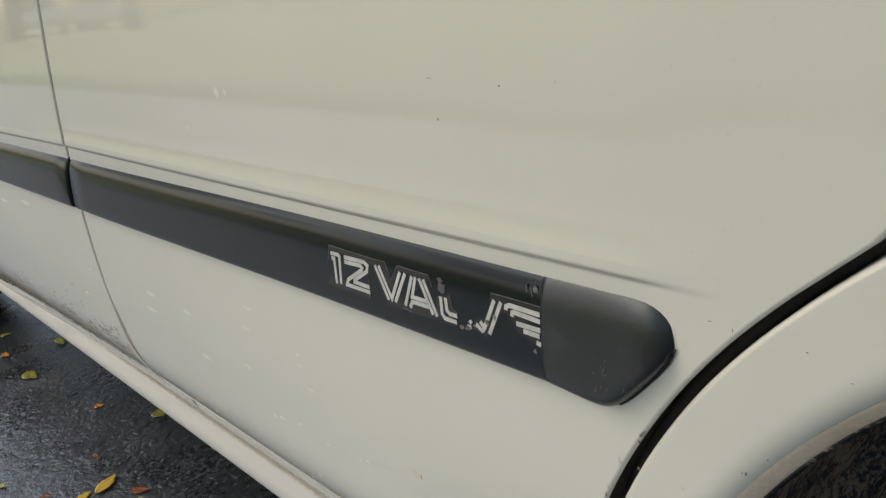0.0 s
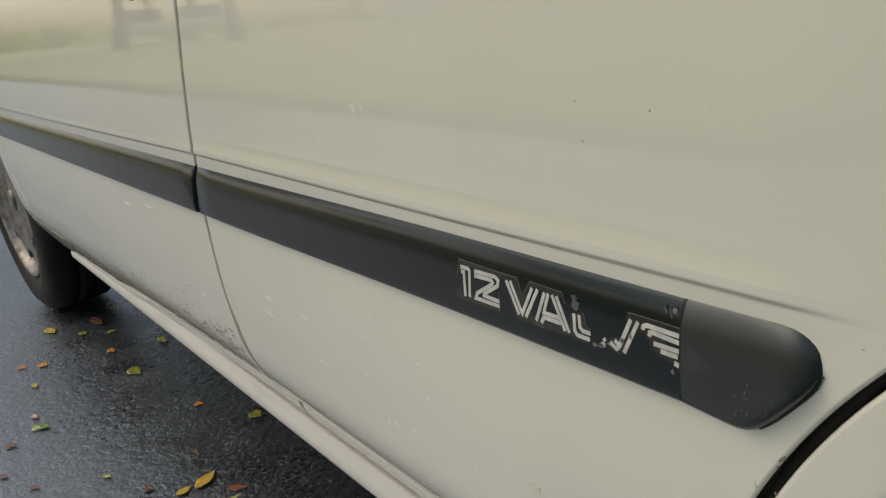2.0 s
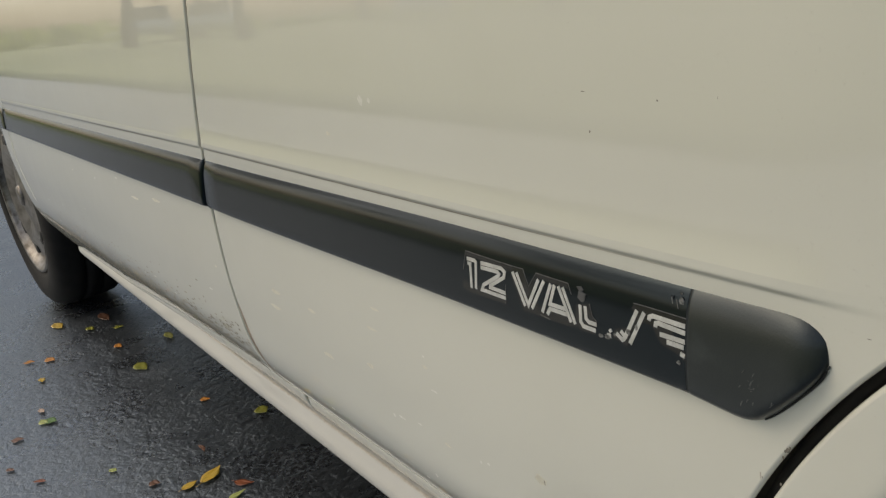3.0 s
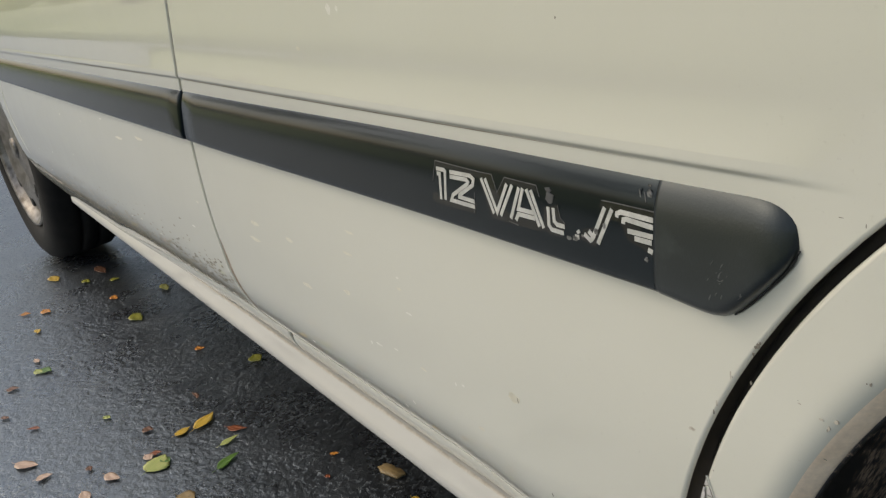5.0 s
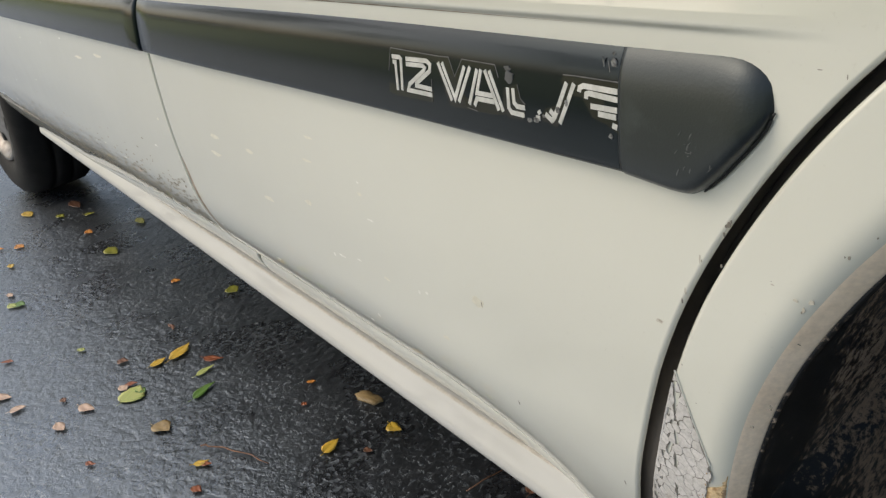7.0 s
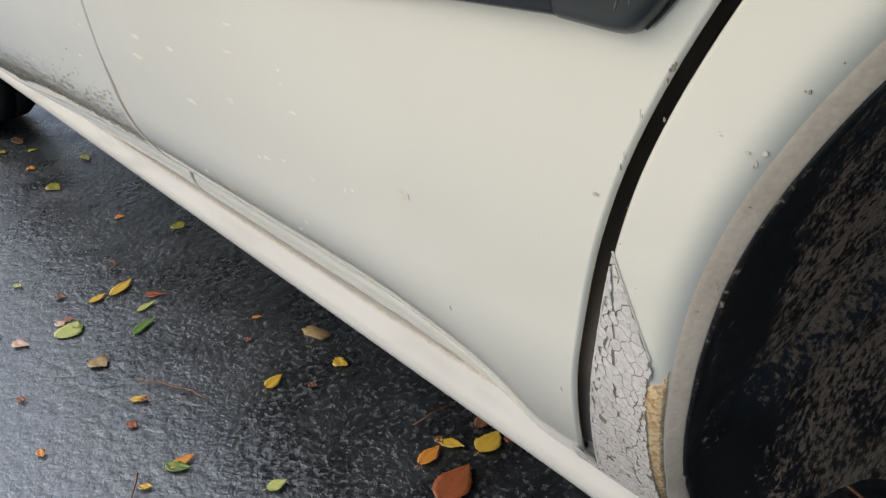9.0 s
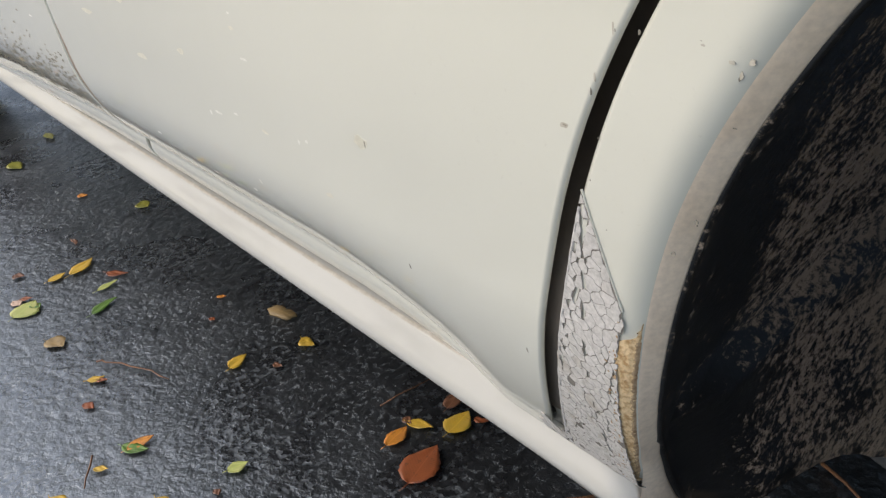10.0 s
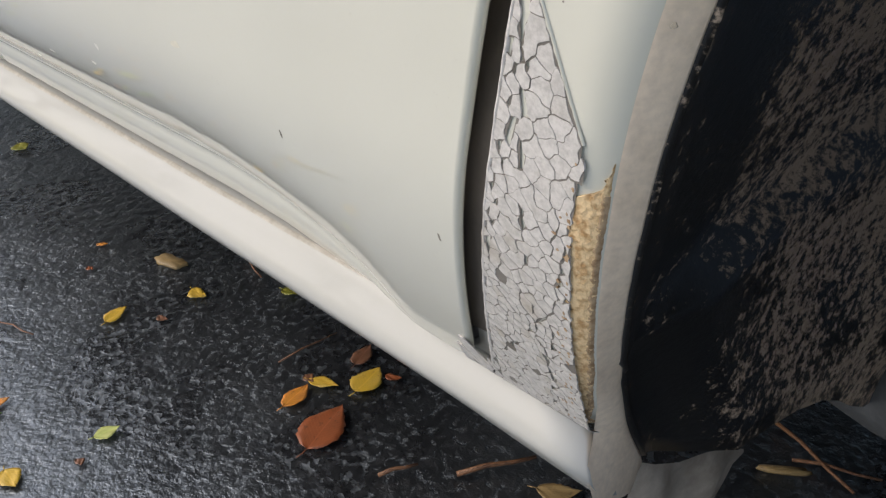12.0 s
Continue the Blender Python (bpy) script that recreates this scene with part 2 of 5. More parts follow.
def thin_leaf(name, a, c, scale):
    """Leaves that let part of the light through."""
    m, n, l, b = material(name, 0.6)
    tone = mix(n, l, ramp(n, l, noise_tex(n, l, coords(n, l), scale, 4), [(0.4, 0.0), (0.62, 1.0)]), a, c)
    l.new(tone, b.inputs["Base Color"])
    t, sh = n.new("ShaderNodeBsdfTranslucent"), n.new("ShaderNodeMixShader")
    l.new(tone, t.inputs["Color"])
    sh.inputs[0].default_value = 0.5
    l.new(b.outputs[0], sh.inputs[1])
    l.new(t.outputs[0], sh.inputs[2])
    l.new(sh.outputs[0], n["Material Output"].inputs["Surface"])
    return m


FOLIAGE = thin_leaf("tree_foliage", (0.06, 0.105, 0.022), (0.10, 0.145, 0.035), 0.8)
# Far leaves carry the sunlight in their colour, several times lighter than FOLIAGE.
FAR_LEAF = thin_leaf("far_foliage_sun_in_colour", (0.34, 0.40, 0.13), (0.50, 0.52, 0.22), 0.15)
WHITE_CAR = speckled("white_car_paint", (0.80, 0.80, 0.80), (0.76, 0.76, 0.76), 3, rough=0.3, coat=0.8, fine=60, relief=0)
WOOD = speckled("dry_twig", (0.20, 0.095, 0.042), (0.13, 0.06, 0.03), 120, rough=0.6, fine=600, relief=0.3)
LEAVES = {
    "yellow": leaf_mat("yellow_leaf", (0.56, 0.36, 0.035), (0.48, 0.33, 0.06), (0.22, 0.11, 0.02), 0.36),
    "orange": leaf_mat("orange_leaf", (0.56, 0.23, 0.03), (0.42, 0.17, 0.04), (0.20, 0.07, 0.02), 0.38),
    "olive": leaf_mat("olive_leaf", (0.27, 0.26, 0.03), (0.18, 0.19, 0.03), (0.10, 0.09, 0.02), 0.36),
    "green": leaf_mat("green_leaf", (0.10, 0.20, 0.03), (0.07, 0.14, 0.025), (0.16, 0.19, 0.05), 0.36),
    "lime": leaf_mat("lime_leaf", (0.37, 0.42, 0.12), (0.44, 0.45, 0.16), (0.20, 0.22, 0.05), 0.36),
    "brown": leaf_mat("brown_leaf", (0.17, 0.075, 0.04), (0.11, 0.055, 0.03), (0.06, 0.03, 0.02), 0.4),
    "russet": leaf_mat("russet_leaf", (0.25, 0.070, 0.022), (0.20, 0.060, 0.022), (0.10, 0.034, 0.016), 0.40),
    "pink": leaf_mat("pale_pink_leaf", (0.55, 0.40, 0.30), (0.48, 0.32, 0.24), (0.3, 0.2, 0.14), 0.38),
    "tan": leaf_mat("tan_leaf", (0.30, 0.21, 0.09), (0.23, 0.16, 0.07), (0.12, 0.08, 0.04), 0.4),
}


# ---- building helpers ----
def part(name, bm, mat, parent, label="", smooth=True):
    me = bpy.data.meshes.new(name)
    bmesh.ops.recalc_face_normals(bm, faces=bm.faces[:])
    bm.to_mesh(me)
    bm.free()
    for p in me.polygons:
        p.use_smooth = smooth
    me.materials.append(mat)
    ob = new(name, me)
    ob.parent = parent
    if label:
        tagged(ob, label)
    return ob


def mesh_of(name, verts, faces, mat, parent=None, label="", smooth=True):
    me = bpy.data.meshes.new(name)
    me.from_pydata([tuple(v) for v in verts], [], faces)
    me.validate()
    for p in me.polygons:
        p.use_smooth = smooth
    me.materials.append(mat)
    ob = new(name, me)
    ob.parent = parent
    if label:
        tagged(ob, label)
    return ob


def loft(name, rows, mat, parent=None, label="", closed=False, caps=False, smooth=True):
    """Rows of equally many points, joined into a sheet; closed joins each row's ends."""
    n = len(rows[0])
    verts = [p for r in rows for p in r]
    faces = []
    for i in range(len(rows) - 1):
        for j in range(n if closed else n - 1):
            k = (j + 1) % n
            faces.append((i * n + j, i * n + k, (i + 1) * n + k, (i + 1) * n + j))
    if caps:
        faces.append(tuple(range(n))[::-1])
        faces.append(tuple((len(rows) - 1) * n + j for j in range(n)))
    return mesh_of(name, verts, faces, mat, parent, label, smooth)


def box(name, lo, hi, mat, parent=None, label="", bev=0.004):
    bm = bmesh.new()
    bmesh.ops.create_cube(bm, size=1)
    for v in bm.verts:
        v.co = Vector([lo[i] + (v.co[i] + 0.5) * (hi[i] - lo[i]) for i in range(3)])
    bmesh.ops.bevel(bm, geom=bm.edges[:], offset=bev, segments=2, affect="EDGES")
    return part(name, bm, mat, parent, label, smooth=False)


def tube(name, pts, radii, mat, parent=None, label="", sides=8):
    rows = []
    pts = [Vector(p) for p in pts]
    for i, p in enumerate(pts):
        d = (pts[min(i + 1, len(pts) - 1)] - pts[max(i - 1, 0)]).normalized()
        a = d.cross(Vector((0.3, 0.2, 1)) if abs(d.z) < 0.9 else Vector((1, 0.1, 0))).normalized()
        b = d.cross(a)
        r = radii[i] if isinstance(radii, (list, tuple)) else radii
        rows.append([p + r * (math.cos(t) * a + math.sin(t) * b) for t in [2 * math.pi * k / sides for k in range(sides)]])
    return loft(name, rows, mat, parent, label, closed=True, caps=True)


def thing(name, label, category, at=(0, 0, 0), group="", kind=""):
    e = new(name)
    e.empty_display_size = 0.1
    e.location = at
    return tagged(e, label, category, group, kind)


def step(a, b, x):
    t = min(1.0, max(0.0, (x - a) / (b - a)))
    return t * t * (3 - 2 * t)


# ---- ground: one sheet, fine beside the car, coarse towards the horizon ----
def spaced(lo, hi, fine, far, grow=1.22):
    a = list(np.arange(lo, hi + fine / 2, fine))
    s, left, right = fine, [lo], [hi]
    while right[-1] < far:
        s *= grow
        right.append(right[-1] + s)
        left.append(left[-1] - s)
    return np.array(left[:0:-1] + a + right[1:])


def worley(x, y, cell, seed):
    rng = np.random.RandomState(seed)
    jx, jy, hh = rng.rand(64, 64), rng.rand(64, 64), rng.rand(64, 64)
    gx, gy = np.floor(x / cell).astype(int), np.floor(y / cell).astype(int)
    best, tall = np.full(x.shape, 9.0), np.zeros(x.shape)
    for dx in (-1, 0, 1):
        for dy in (-1, 0, 1):
            cx, cy = gx + dx, gy + dy
            d = np.hypot(x / cell - cx - jx[cx % 64, cy % 64], y / cell - cy - jy[cx % 64, cy % 64])
            near = d < best
            best = np.where(near, d, best)
            tall = np.where(near, hh[cx % 64, cy % 64], tall)
    return best, tall


def build_ground():
    gx, gy = spaced(-1.5, 0.62, 0.0030, 600, 1.25), spaced(-0.34, 0.45, 0.0030, 600, 1.25)
    X, Y2 = np.meshgrid(gx, gy, indexing="ij")
    d, t = worley(X, Y2, 0.0105, 3)
    d2, t2 = worley(X + 0.3, Y2, 0.019, 5)
    fade = np.clip(1.2 - np.maximum(np.abs(X + 0.47) / 1.4, np.abs(Y2 - 0.05) / 0.55) * 1.0, 0, 1)
    Z = 0.0010 * (0.55 + 0.45 * t) * np.clip(1.5 - 2.1 * d * d, 0, 1) + 0.0005 * t2 * np.clip(1 - 1.1 * d2 * d2, 0, 1)
    Z = Z * fade - 0.0018
    nx, ny = X.shape
    verts = np.stack([X, Y2, Z], -1).reshape(-1, 3)
    i, j = np.meshgrid(np.arange(nx - 1), np.arange(ny - 1), indexing="ij")
    a = (i * ny + j).ravel()
    faces = np.stack([a, a + ny, a + ny + 1, a + 1], -1)
    me = bpy.data.meshes.new("ground")
    me.vertices.add(len(verts))
    me.vertices.foreach_set("co", verts.ravel())
    me.loops.add(faces.size)
    me.loops.foreach_set("vertex_index", faces.ravel())
    me.polygons.add(len(faces))
    me.polygons.foreach_set("loop_start", np.arange(0, faces.size, 4))
    me.polygons.foreach_set("use_smooth", np.ones(len(faces), bool))
    me.update()
    me.validate()
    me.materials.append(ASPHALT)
    return tagged(new("ground", me), "wet black asphalt with coarse pitted aggregate", "ground", kind="structure")


build_ground()

# ---- body side: section tables as (height, inset) ----
ZS = np.arange(0.2, 0.9, 0.0005)
XS = np.array([-2.2, -1.02, -0.93, -0.85, -0.76, -0.68] + [-0.6 + 0.04 * k for k in range(13)] + [-0.08, 0.0, 0.32] + [0.33 + 0.008 * k for k in range(18)] + [0.50, 0.60, 1.6])


def crease_height(x):
    """Height of the edge above the hem along the doors' foot."""
    return float(np.interp(x, [-1.0, -0.6, -0.3, -0.1, 0.33, 0.37, 0.40, 0.43, 0.46], [0.258, 0.264, 0.278, 0.2845, 0.2845, 0.2822, 0.2780, 0.2715, 0.259]))


def section(x):
    """Inset by height at one place along the car: waist crease, flat, tuck under, and the lip along the door's foot."""
    crease = crease_height(x)
    k = step(0.2845, 0.258, crease)
    h = min(1.0, max(0.05, (crease - 0.256) / 0.028))
    y0, y1, power = 0.0015 + 0.003 * k, 0.037 - 0.003 * k, 2.2 - 0.5 * k
    table = [(0.90, 0.034), (0.80, 0.0175), (0.70, 0.0063), (0.65, 0.0031), (0.60, 0.00115), (0.56, 0.0003), (0.5320, 0), (0.5312, 0.0004), (0.5300, 0.0015), (0.5294, 0.0020), (0.528, 0.0021), (0.5252, 0.0022), (0.5244, 0.0030), (0.48, 0.0030), (0.465, 0.0020), (0.43, 0.0006), (0.40, 0.0012 * k), (0.36, y0)]
    table += [(0.36 + (crease - 0.36) * u, y0 + (y1 - y0) * u ** power) for u in (0.15, 0.3, 0.45, 0.6, 0.72, 0.84, 0.93, 1.0)]
    table += [(crease - 0.004 * h, y1 - 0.0008 * h), (crease - 0.009 * h, y1 - 0.0004 * h), (crease - 0.0145 * h, y1 + 0.0022 * h), (crease - 0.022 * h - 0.001, y1 + 0.006), (0.24, y1 + 0.014), (0.2, 0.07)]
    z, y = np.array(table[::-1]).T
    raw = np.interp(ZS, z, y)
    out = raw.copy()
    for n, zz in enumerate(ZS):
        if zz > 0.62:
            continue
        w = 0.0004 if 0.526 < zz < 0.537 else (0.0016 if abs(zz - crease) < 0.004 else (0.0028 if zz < crease + 0.012 else 0.006))
        g = np.exp(-0.5 * ((ZS[max(0, n - 60):n + 60] - zz) / w) ** 2)
        out[n] = (g * raw[max(0, n - 60):n + 60]).sum() / g.sum()
    return out


SECTIONS = np.array([section(x) for x in XS])


def side(x, z):
    """How far the car's skin lies inwards at length x and height z. The waist crease runs out above the rear wheel."""
    zz = min(0.89, max(0.2, z - min(0.0, 0.008 * x)))
    n = min(len(XS) - 2, max(0, int(np.searchsorted(XS, x)) - 1))
    f = min(1.0, max(0.0, (x - XS[n]) / (XS[n + 1] - XS[n])))
    q = (zz - 0.2) / 0.0005
    m = min(len(ZS) - 2, int(q))
    g = min(1.0, q - m)
    a = SECTIONS[n][m] * (1 - g) + SECTIONS[n][m + 1] * g
    b = SECTIONS[n + 1][m] * (1 - g) + SECTIONS[n + 1][m + 1] * g
    y = float(a * (1 - f) + b * f)
    if x > 0.56 and zz > 0.45:
        h = step(0.565, 0.615, x)
        y = y * (1 - h) + h * 0.0015
    return y


def pillar_gap(z):
    return float(np.interp(z, [0.25, 0.30, 0.326, 0.354, 0.382, 0.414, 0.446, 0.472, 0.514, 0.532, 0.567, 0.601, 0.633, 0.659, 0.80],
                           [0.016, 0.012, 0.006, -0.006, -0.012, -0.018, -0.022, -0.024, -0.018, -0.008, 0.004, 0.015, 0.026, 0.034, 0.075]))


def front_gap(z):
    return float(np.interp(z, [0.25, 0.27, 0.29, 0.32, 0.35, 0.40, 0.46, 0.51, 0.60, 0.80],
                           [-1.02, -1.05, -1.085, -1.125, -1.15, -1.18, -1.18, -1.16, -1.13, -1.08]))


def rear_edge(z):
    """The rear door's hind edge, which follows the wheel arch."""
    u = min(z, 0.555) - 0.4
    x = 0.5396 + 0.394 * u + 1.215 * u * u + 7.2 * u ** 3 - 0.006 * step(0.268, 0.256, z)
    return x + 0.85 * max(0.0, z - 0.555)


def quarter_edge(z):
    """The edge of the rear wing across the gap from the door."""
    return rear_edge(z) + float(np.interp(z, [0.25, 0.30, 0.35, 0.40, 0.44, 0.52], [0.0098, 0.0090, 0.0082, 0.0069, 0.0060, 0.0056]))


def door_skin(name, left, right, parent, label, zlo=0.2655, steps=90):
    heights = sorted(set([round(v, 4) for v in list(np.arange(zlo, 0.30, 0.0008)) + list(np.arange(0.30, 0.38, 0.004)) + list(np.arange(0.38, 0.515, 0.009)) + list(np.arange(0.515, 0.5265, 0.0023)) + list(np.arange(0.5265, 0.5366, 0.0006)) + list(np.arange(0.537, 0.81, 0.02))]))
    rows = []
    for i, zr in enumerate(heights):
        def at(x, dy=0.0):
            z = zr + (crease_height(x) - 0.2845) * step(0.345, 0.300, zr)
            return (x, side(x, z) + dy, z)
        a, b = left(zr), right(zr - 0.0255 * step(0.345, 0.300, zr) * step(0.2, 0.46, right(zr)))
        edge_y = 0.0012 if i == 0 else 0.0
        row = [(a, at(a)[1] + 0.016, at(a)[2]), at(a, 0.0022), (a + 0.0006, at(a)[1] + 0.0007, at(a)[2])]
        for x in [a + 0.0018, a + 0.0024, a + 0.0036] + [a + 0.005 + (b - a - 0.010) * k / steps for k in range(steps + 1)] + [b - 0.0036, b - 0.0024, b - 0.0018]:
            row.append(at(x, edge_y))
        _, y, z = at(b)
        row += [(b - 0.0006, y + 0.0005, z), (b, y + 0.0016, z), (b - 0.0006, y + 0.0026, z), (b - 0.012, y + 0.0030, z)]
        rows.append(row)
    under = [(x, y + 0.016, z - 0.001) for x, y, z in rows[0]]
    return loft(name, [under] + rows, PAINT, parent, label)


car = thing("car", "cream-painted older saloon car with dark grey side mouldings, worn and chipped", "car")
rear_door = door_skin("rear_door", lambda z: pillar_gap(z) + 0.0025 + 0.0014 * step(0.40, 0.31, z), rear_edge, car, "cream rear door with small stone chips")
front_door = door_skin("front_door", front_gap, lambda z: pillar_gap(z) - 0.0025 - 0.0014 * step(0.40, 0.31, z), car, "cream front door with mud specks")

# quarter panel round the rear wheel
ARCH_X, ARCH_Z, ARCH_R = 0.8445, 0.2915, 0.2868


def arch_point(a):
    """The wheel arch's crease, by degrees; over 90 the front half, under 90 the rear half."""
    c, s = math.cos(radians(a)), math.sin(radians(a))
    if a >= 90:
        x, z = ARCH_X + ARCH_R * c, ARCH_Z + ARCH_R * s
        x -= float(np.interp(z, [0.262, 0.270, 0.291, 0.311, 0.327, 0.345], [0.0215, 0.0168, 0.0088, 0.0042, 0.0016, 0.0]))
        return x, z
    return ARCH_X + 0.09 + ARCH_R * c, ARCH_Z + ARCH_R * s


def quarter_pairs():
    out = []
    for k in range(0, 61):
        f = k / 60
        oz = 0.2355 + 0.40 * math.sin(radians(176.9 - 49.9 * f))
        o = (quarter_edge(oz), oz)
        out.append((o, arch_point(187.2 + (121.0 - 187.2) * f)))
    keys = [((quarter_edge(0.585), 0.585), 118), ((quarter_edge(0.70), 0.70), 110), ((quarter_edge(0.80), 0.80), 100), ((0.90, 0.80), 88), ((1.10, 0.80), 70), ((1.38, 0.79), 45), ((1.42, 0.52), 15), ((1.41, 0.26), -6)]
    for (o0, a0), (o1, a1) in zip(keys, keys[1:]):
        for k in range(6):
            f = k / 6
            out.append(((o0[0] + (o1[0] - o0[0]) * f, o0[1] + (o1[1] - o0[1]) * f), arch_point(a0 + (a1 - a0) * f)))
    out.append((keys[-1][0], arch_point(keys[-1][1])))
    return out


def flange_turn(z):
    """How far the flange's inner edge lies towards the wheel."""
    return float(np.interp(z, [0.25, 0.28, 0.31, 0.34, 0.38, 0.45], [0.0004, 0.0010, 0.0022, 0.0036, 0.0050, 0.0058]))


LIP_DEPTH = 0.0105


def flange_widen(z):
    """How much wider the flange grows towards its foot."""
    return float(np.interp(z, [0.279, 0.300, 0.330], [1.36, 1.06, 1.0]))


FLANGE = ((0.10, 0.0010), (0.30, 0.0022), (0.55, 0.0038), (0.80, 0.0054), (1.0, 0.0070), (1.03, 0.0076), (0.7, LIP_DEPTH - 0.0026))


# how the flange's outer and inner edge run down over the sill's end
FOOT_OUTER = [(0.5452, 0.0275, 0.2805), (0.5425, 0.0310, 0.2730), (0.5398, 0.0340, 0.2660), (0.5375, 0.0362, 0.2590), (0.5368, 0.0362, 0.2525), (0.5376, 0.0330, 0.2455), (0.5388, 0.0326, 0.2390), (0.5400, 0.0340, 0.2290)]
FOOT_INNER = [(0.5461, 0.0365, 0.2791), (0.5436, 0.0410, 0.2700), (0.5417, 0.0445, 0.2620), (0.5395, 0.0485, 0.2534), (0.5380, 0.0530, 0.2440), (0.5370, 0.0580, 0.2342), (0.5351, 0.0640, 0.2247), (0.5335, 0.0600, 0.2120)]


def flange_foot():
    rows = []
    for k in range(28, -1, -1):
        def at(c):
            return Vector([sum(float(np.interp(k / 28 + d, np.linspace(0, 1, 8), [p[i] for p in c])) for d in (-0.02, 0, 0.02)) / 3 for i in range(3)])
        o, e = at(FOOT_OUTER), at(FOOT_INNER)
        row = [o + (e - o) * f + Vector((0.9, -0.4, 0)) * 0.0008 * math.sin(math.pi * f) for f in (0.0, 0.14, 0.31, 0.54, 0.78, 1.0)]
        rows.append([tuple(p) for p in row + [e + Vector((-0.0008, 0.0010, 0)), e + Vector((-0.006, 0.005, 0))]])
    return rows


def build_quarter():
    rows, flange = [], []
    for (ox, oz), (ix, iz) in quarter_pairs():
        d = Vector((ix - ox, iz - oz))
        L = d.length
        d /= L
        row = [(ox, side(ox, oz) + 0.016, oz), (ox, side(ox, oz) + 0.0022, oz), (ox + 0.0006 * d.x, side(ox, oz) + 0.0007, oz + 0.0006 * d.y)]
        for s in [0.0018, 0.0024, 0.0036] + [0.005 + (L - 0.005 - 0.0105) * k / 26 for k in range(27)]:
            x, z = ox + d.x * s, oz + d.y * s
            row.append((x, side(x, z), z))
        y = side(ix, iz)
        for back, dy in ((0.0088, 0.00006), (0.0066, 0.00030), (0.0046, 0.0008), (0.0028, 0.0015), (0.0012, 0.0024), (0.0, 0.0034)):
            x, z = ix - d.x * back, iz - d.y * back
            row.append((x, side(x, z) + dy, z))
        rows.append(row)
        if iz < 0.281 and ox < 0.6:
            continue
        w = flange_turn(iz)
        flange.append([(ix, y + 0.0032, iz)] + [(ix + d.x * off * w, y + 0.0026 + dy * flange_widen(iz), iz + d.y * off * w) for off, dy in FLANGE])
    panel = loft("quarter_panel", rows, PAINT, car, "cream rear wing round the wheel arch with scuffs")
    loft("arch_flange", flange_foot() + flange, GRIME, panel, "arch flange dulled by brownish road grime")
    return panel


def wing_skin(x, z):
    """The rear wing's skin, which rounds over towards the arch."""
    back = arch_point(180 - math.degrees(math.asin(max(-1, min(1, (z - ARCH_Z) / ARCH_R)))))[0] - x
    return side(x, z) + float(np.interp(back, [0.0, 0.0012, 0.0028, 0.0046, 0.0066, 0.0088], [0.0034, 0.0024, 0.0015, 0.0008, 0.0003, 0.0]))


quarter = build_quarter()

# sill under the doors
SILL = [(0.060, 0.2606), (0.045, 0.2602), (0.0418, 0.2596), (0.0406, 0.2584), (0.0382, 0.2550), (0.0358, 0.2514), (0.0339, 0.2488), (0.0326, 0.2464), (0.0318, 0.2440), (0.0319, 0.2416), (0.0334, 0.2384), (0.042, 0.2265), (0.060, 0.2220)]
TAIL = [(0.0470, 0.2500), (0.0440, 0.2545), (0.0410, 0.2566), (0.0392, 0.2560), (0.0374, 0.2538), (0.0352, 0.2506), (0.0336, 0.2482), (0.0325, 0.2460), (0.0318, 0.2438), (0.0318, 0.2414), (0.0334, 0.2380), (0.040, 0.2275), (0.047, 0.2240)]


def build_sill():
    rows = []
    for k in range(81):
        x = -1.03 + 1.57 * k / 80
        nose = step(-0.97, -1.03, x)
        tail = step(0.46, 0.535, x)
        row = []
        for (y, z), (ty, tz) in zip(SILL, TAIL):
            far = float(np.interp(tz, [0.224, 0.2414, 0.2457, 0.2528, 0.257], [0.5400, 0.5388, 0.5372, 0.5335, 0.531])) - (0.002 if ty > 0.036 else -0.0006)
            row.append((-1.03 + (far + 1.03) * k / 80, y + (ty - y) * tail + 0.010 * nose, z + (tz - z) * tail + 0.012 * nose * (0.25 - z) / 0.03))
        rows.append(row)
    ob = loft("sill", rows, SILL_PAINT, car, "cream sill with a dirty seam along its top", caps=True)
    return ob


sill = build_sill()


rows = []
for k in range(241):
    x = -0.96 + 1.40 * k / 240
    w = 0.5 + 0.9 * abs(noise.noise(Vector((x * 9, 1, 0)))) + 0.5 * noise.noise(Vector((x * 70, 4, 0)))
    w *= 0.25 + 0.75 * step(0.44, 0.34, x)
    rows.append([(x, 0.0428, 0.2602), (x, 0.0417, 0.2599), (x, 0.0411 - 0.00035 * w, 0.2592 - 0.0005 * w)])
loft("seam_dirt", rows, SEAM, sill, "brown dirt along the seam under the doors")


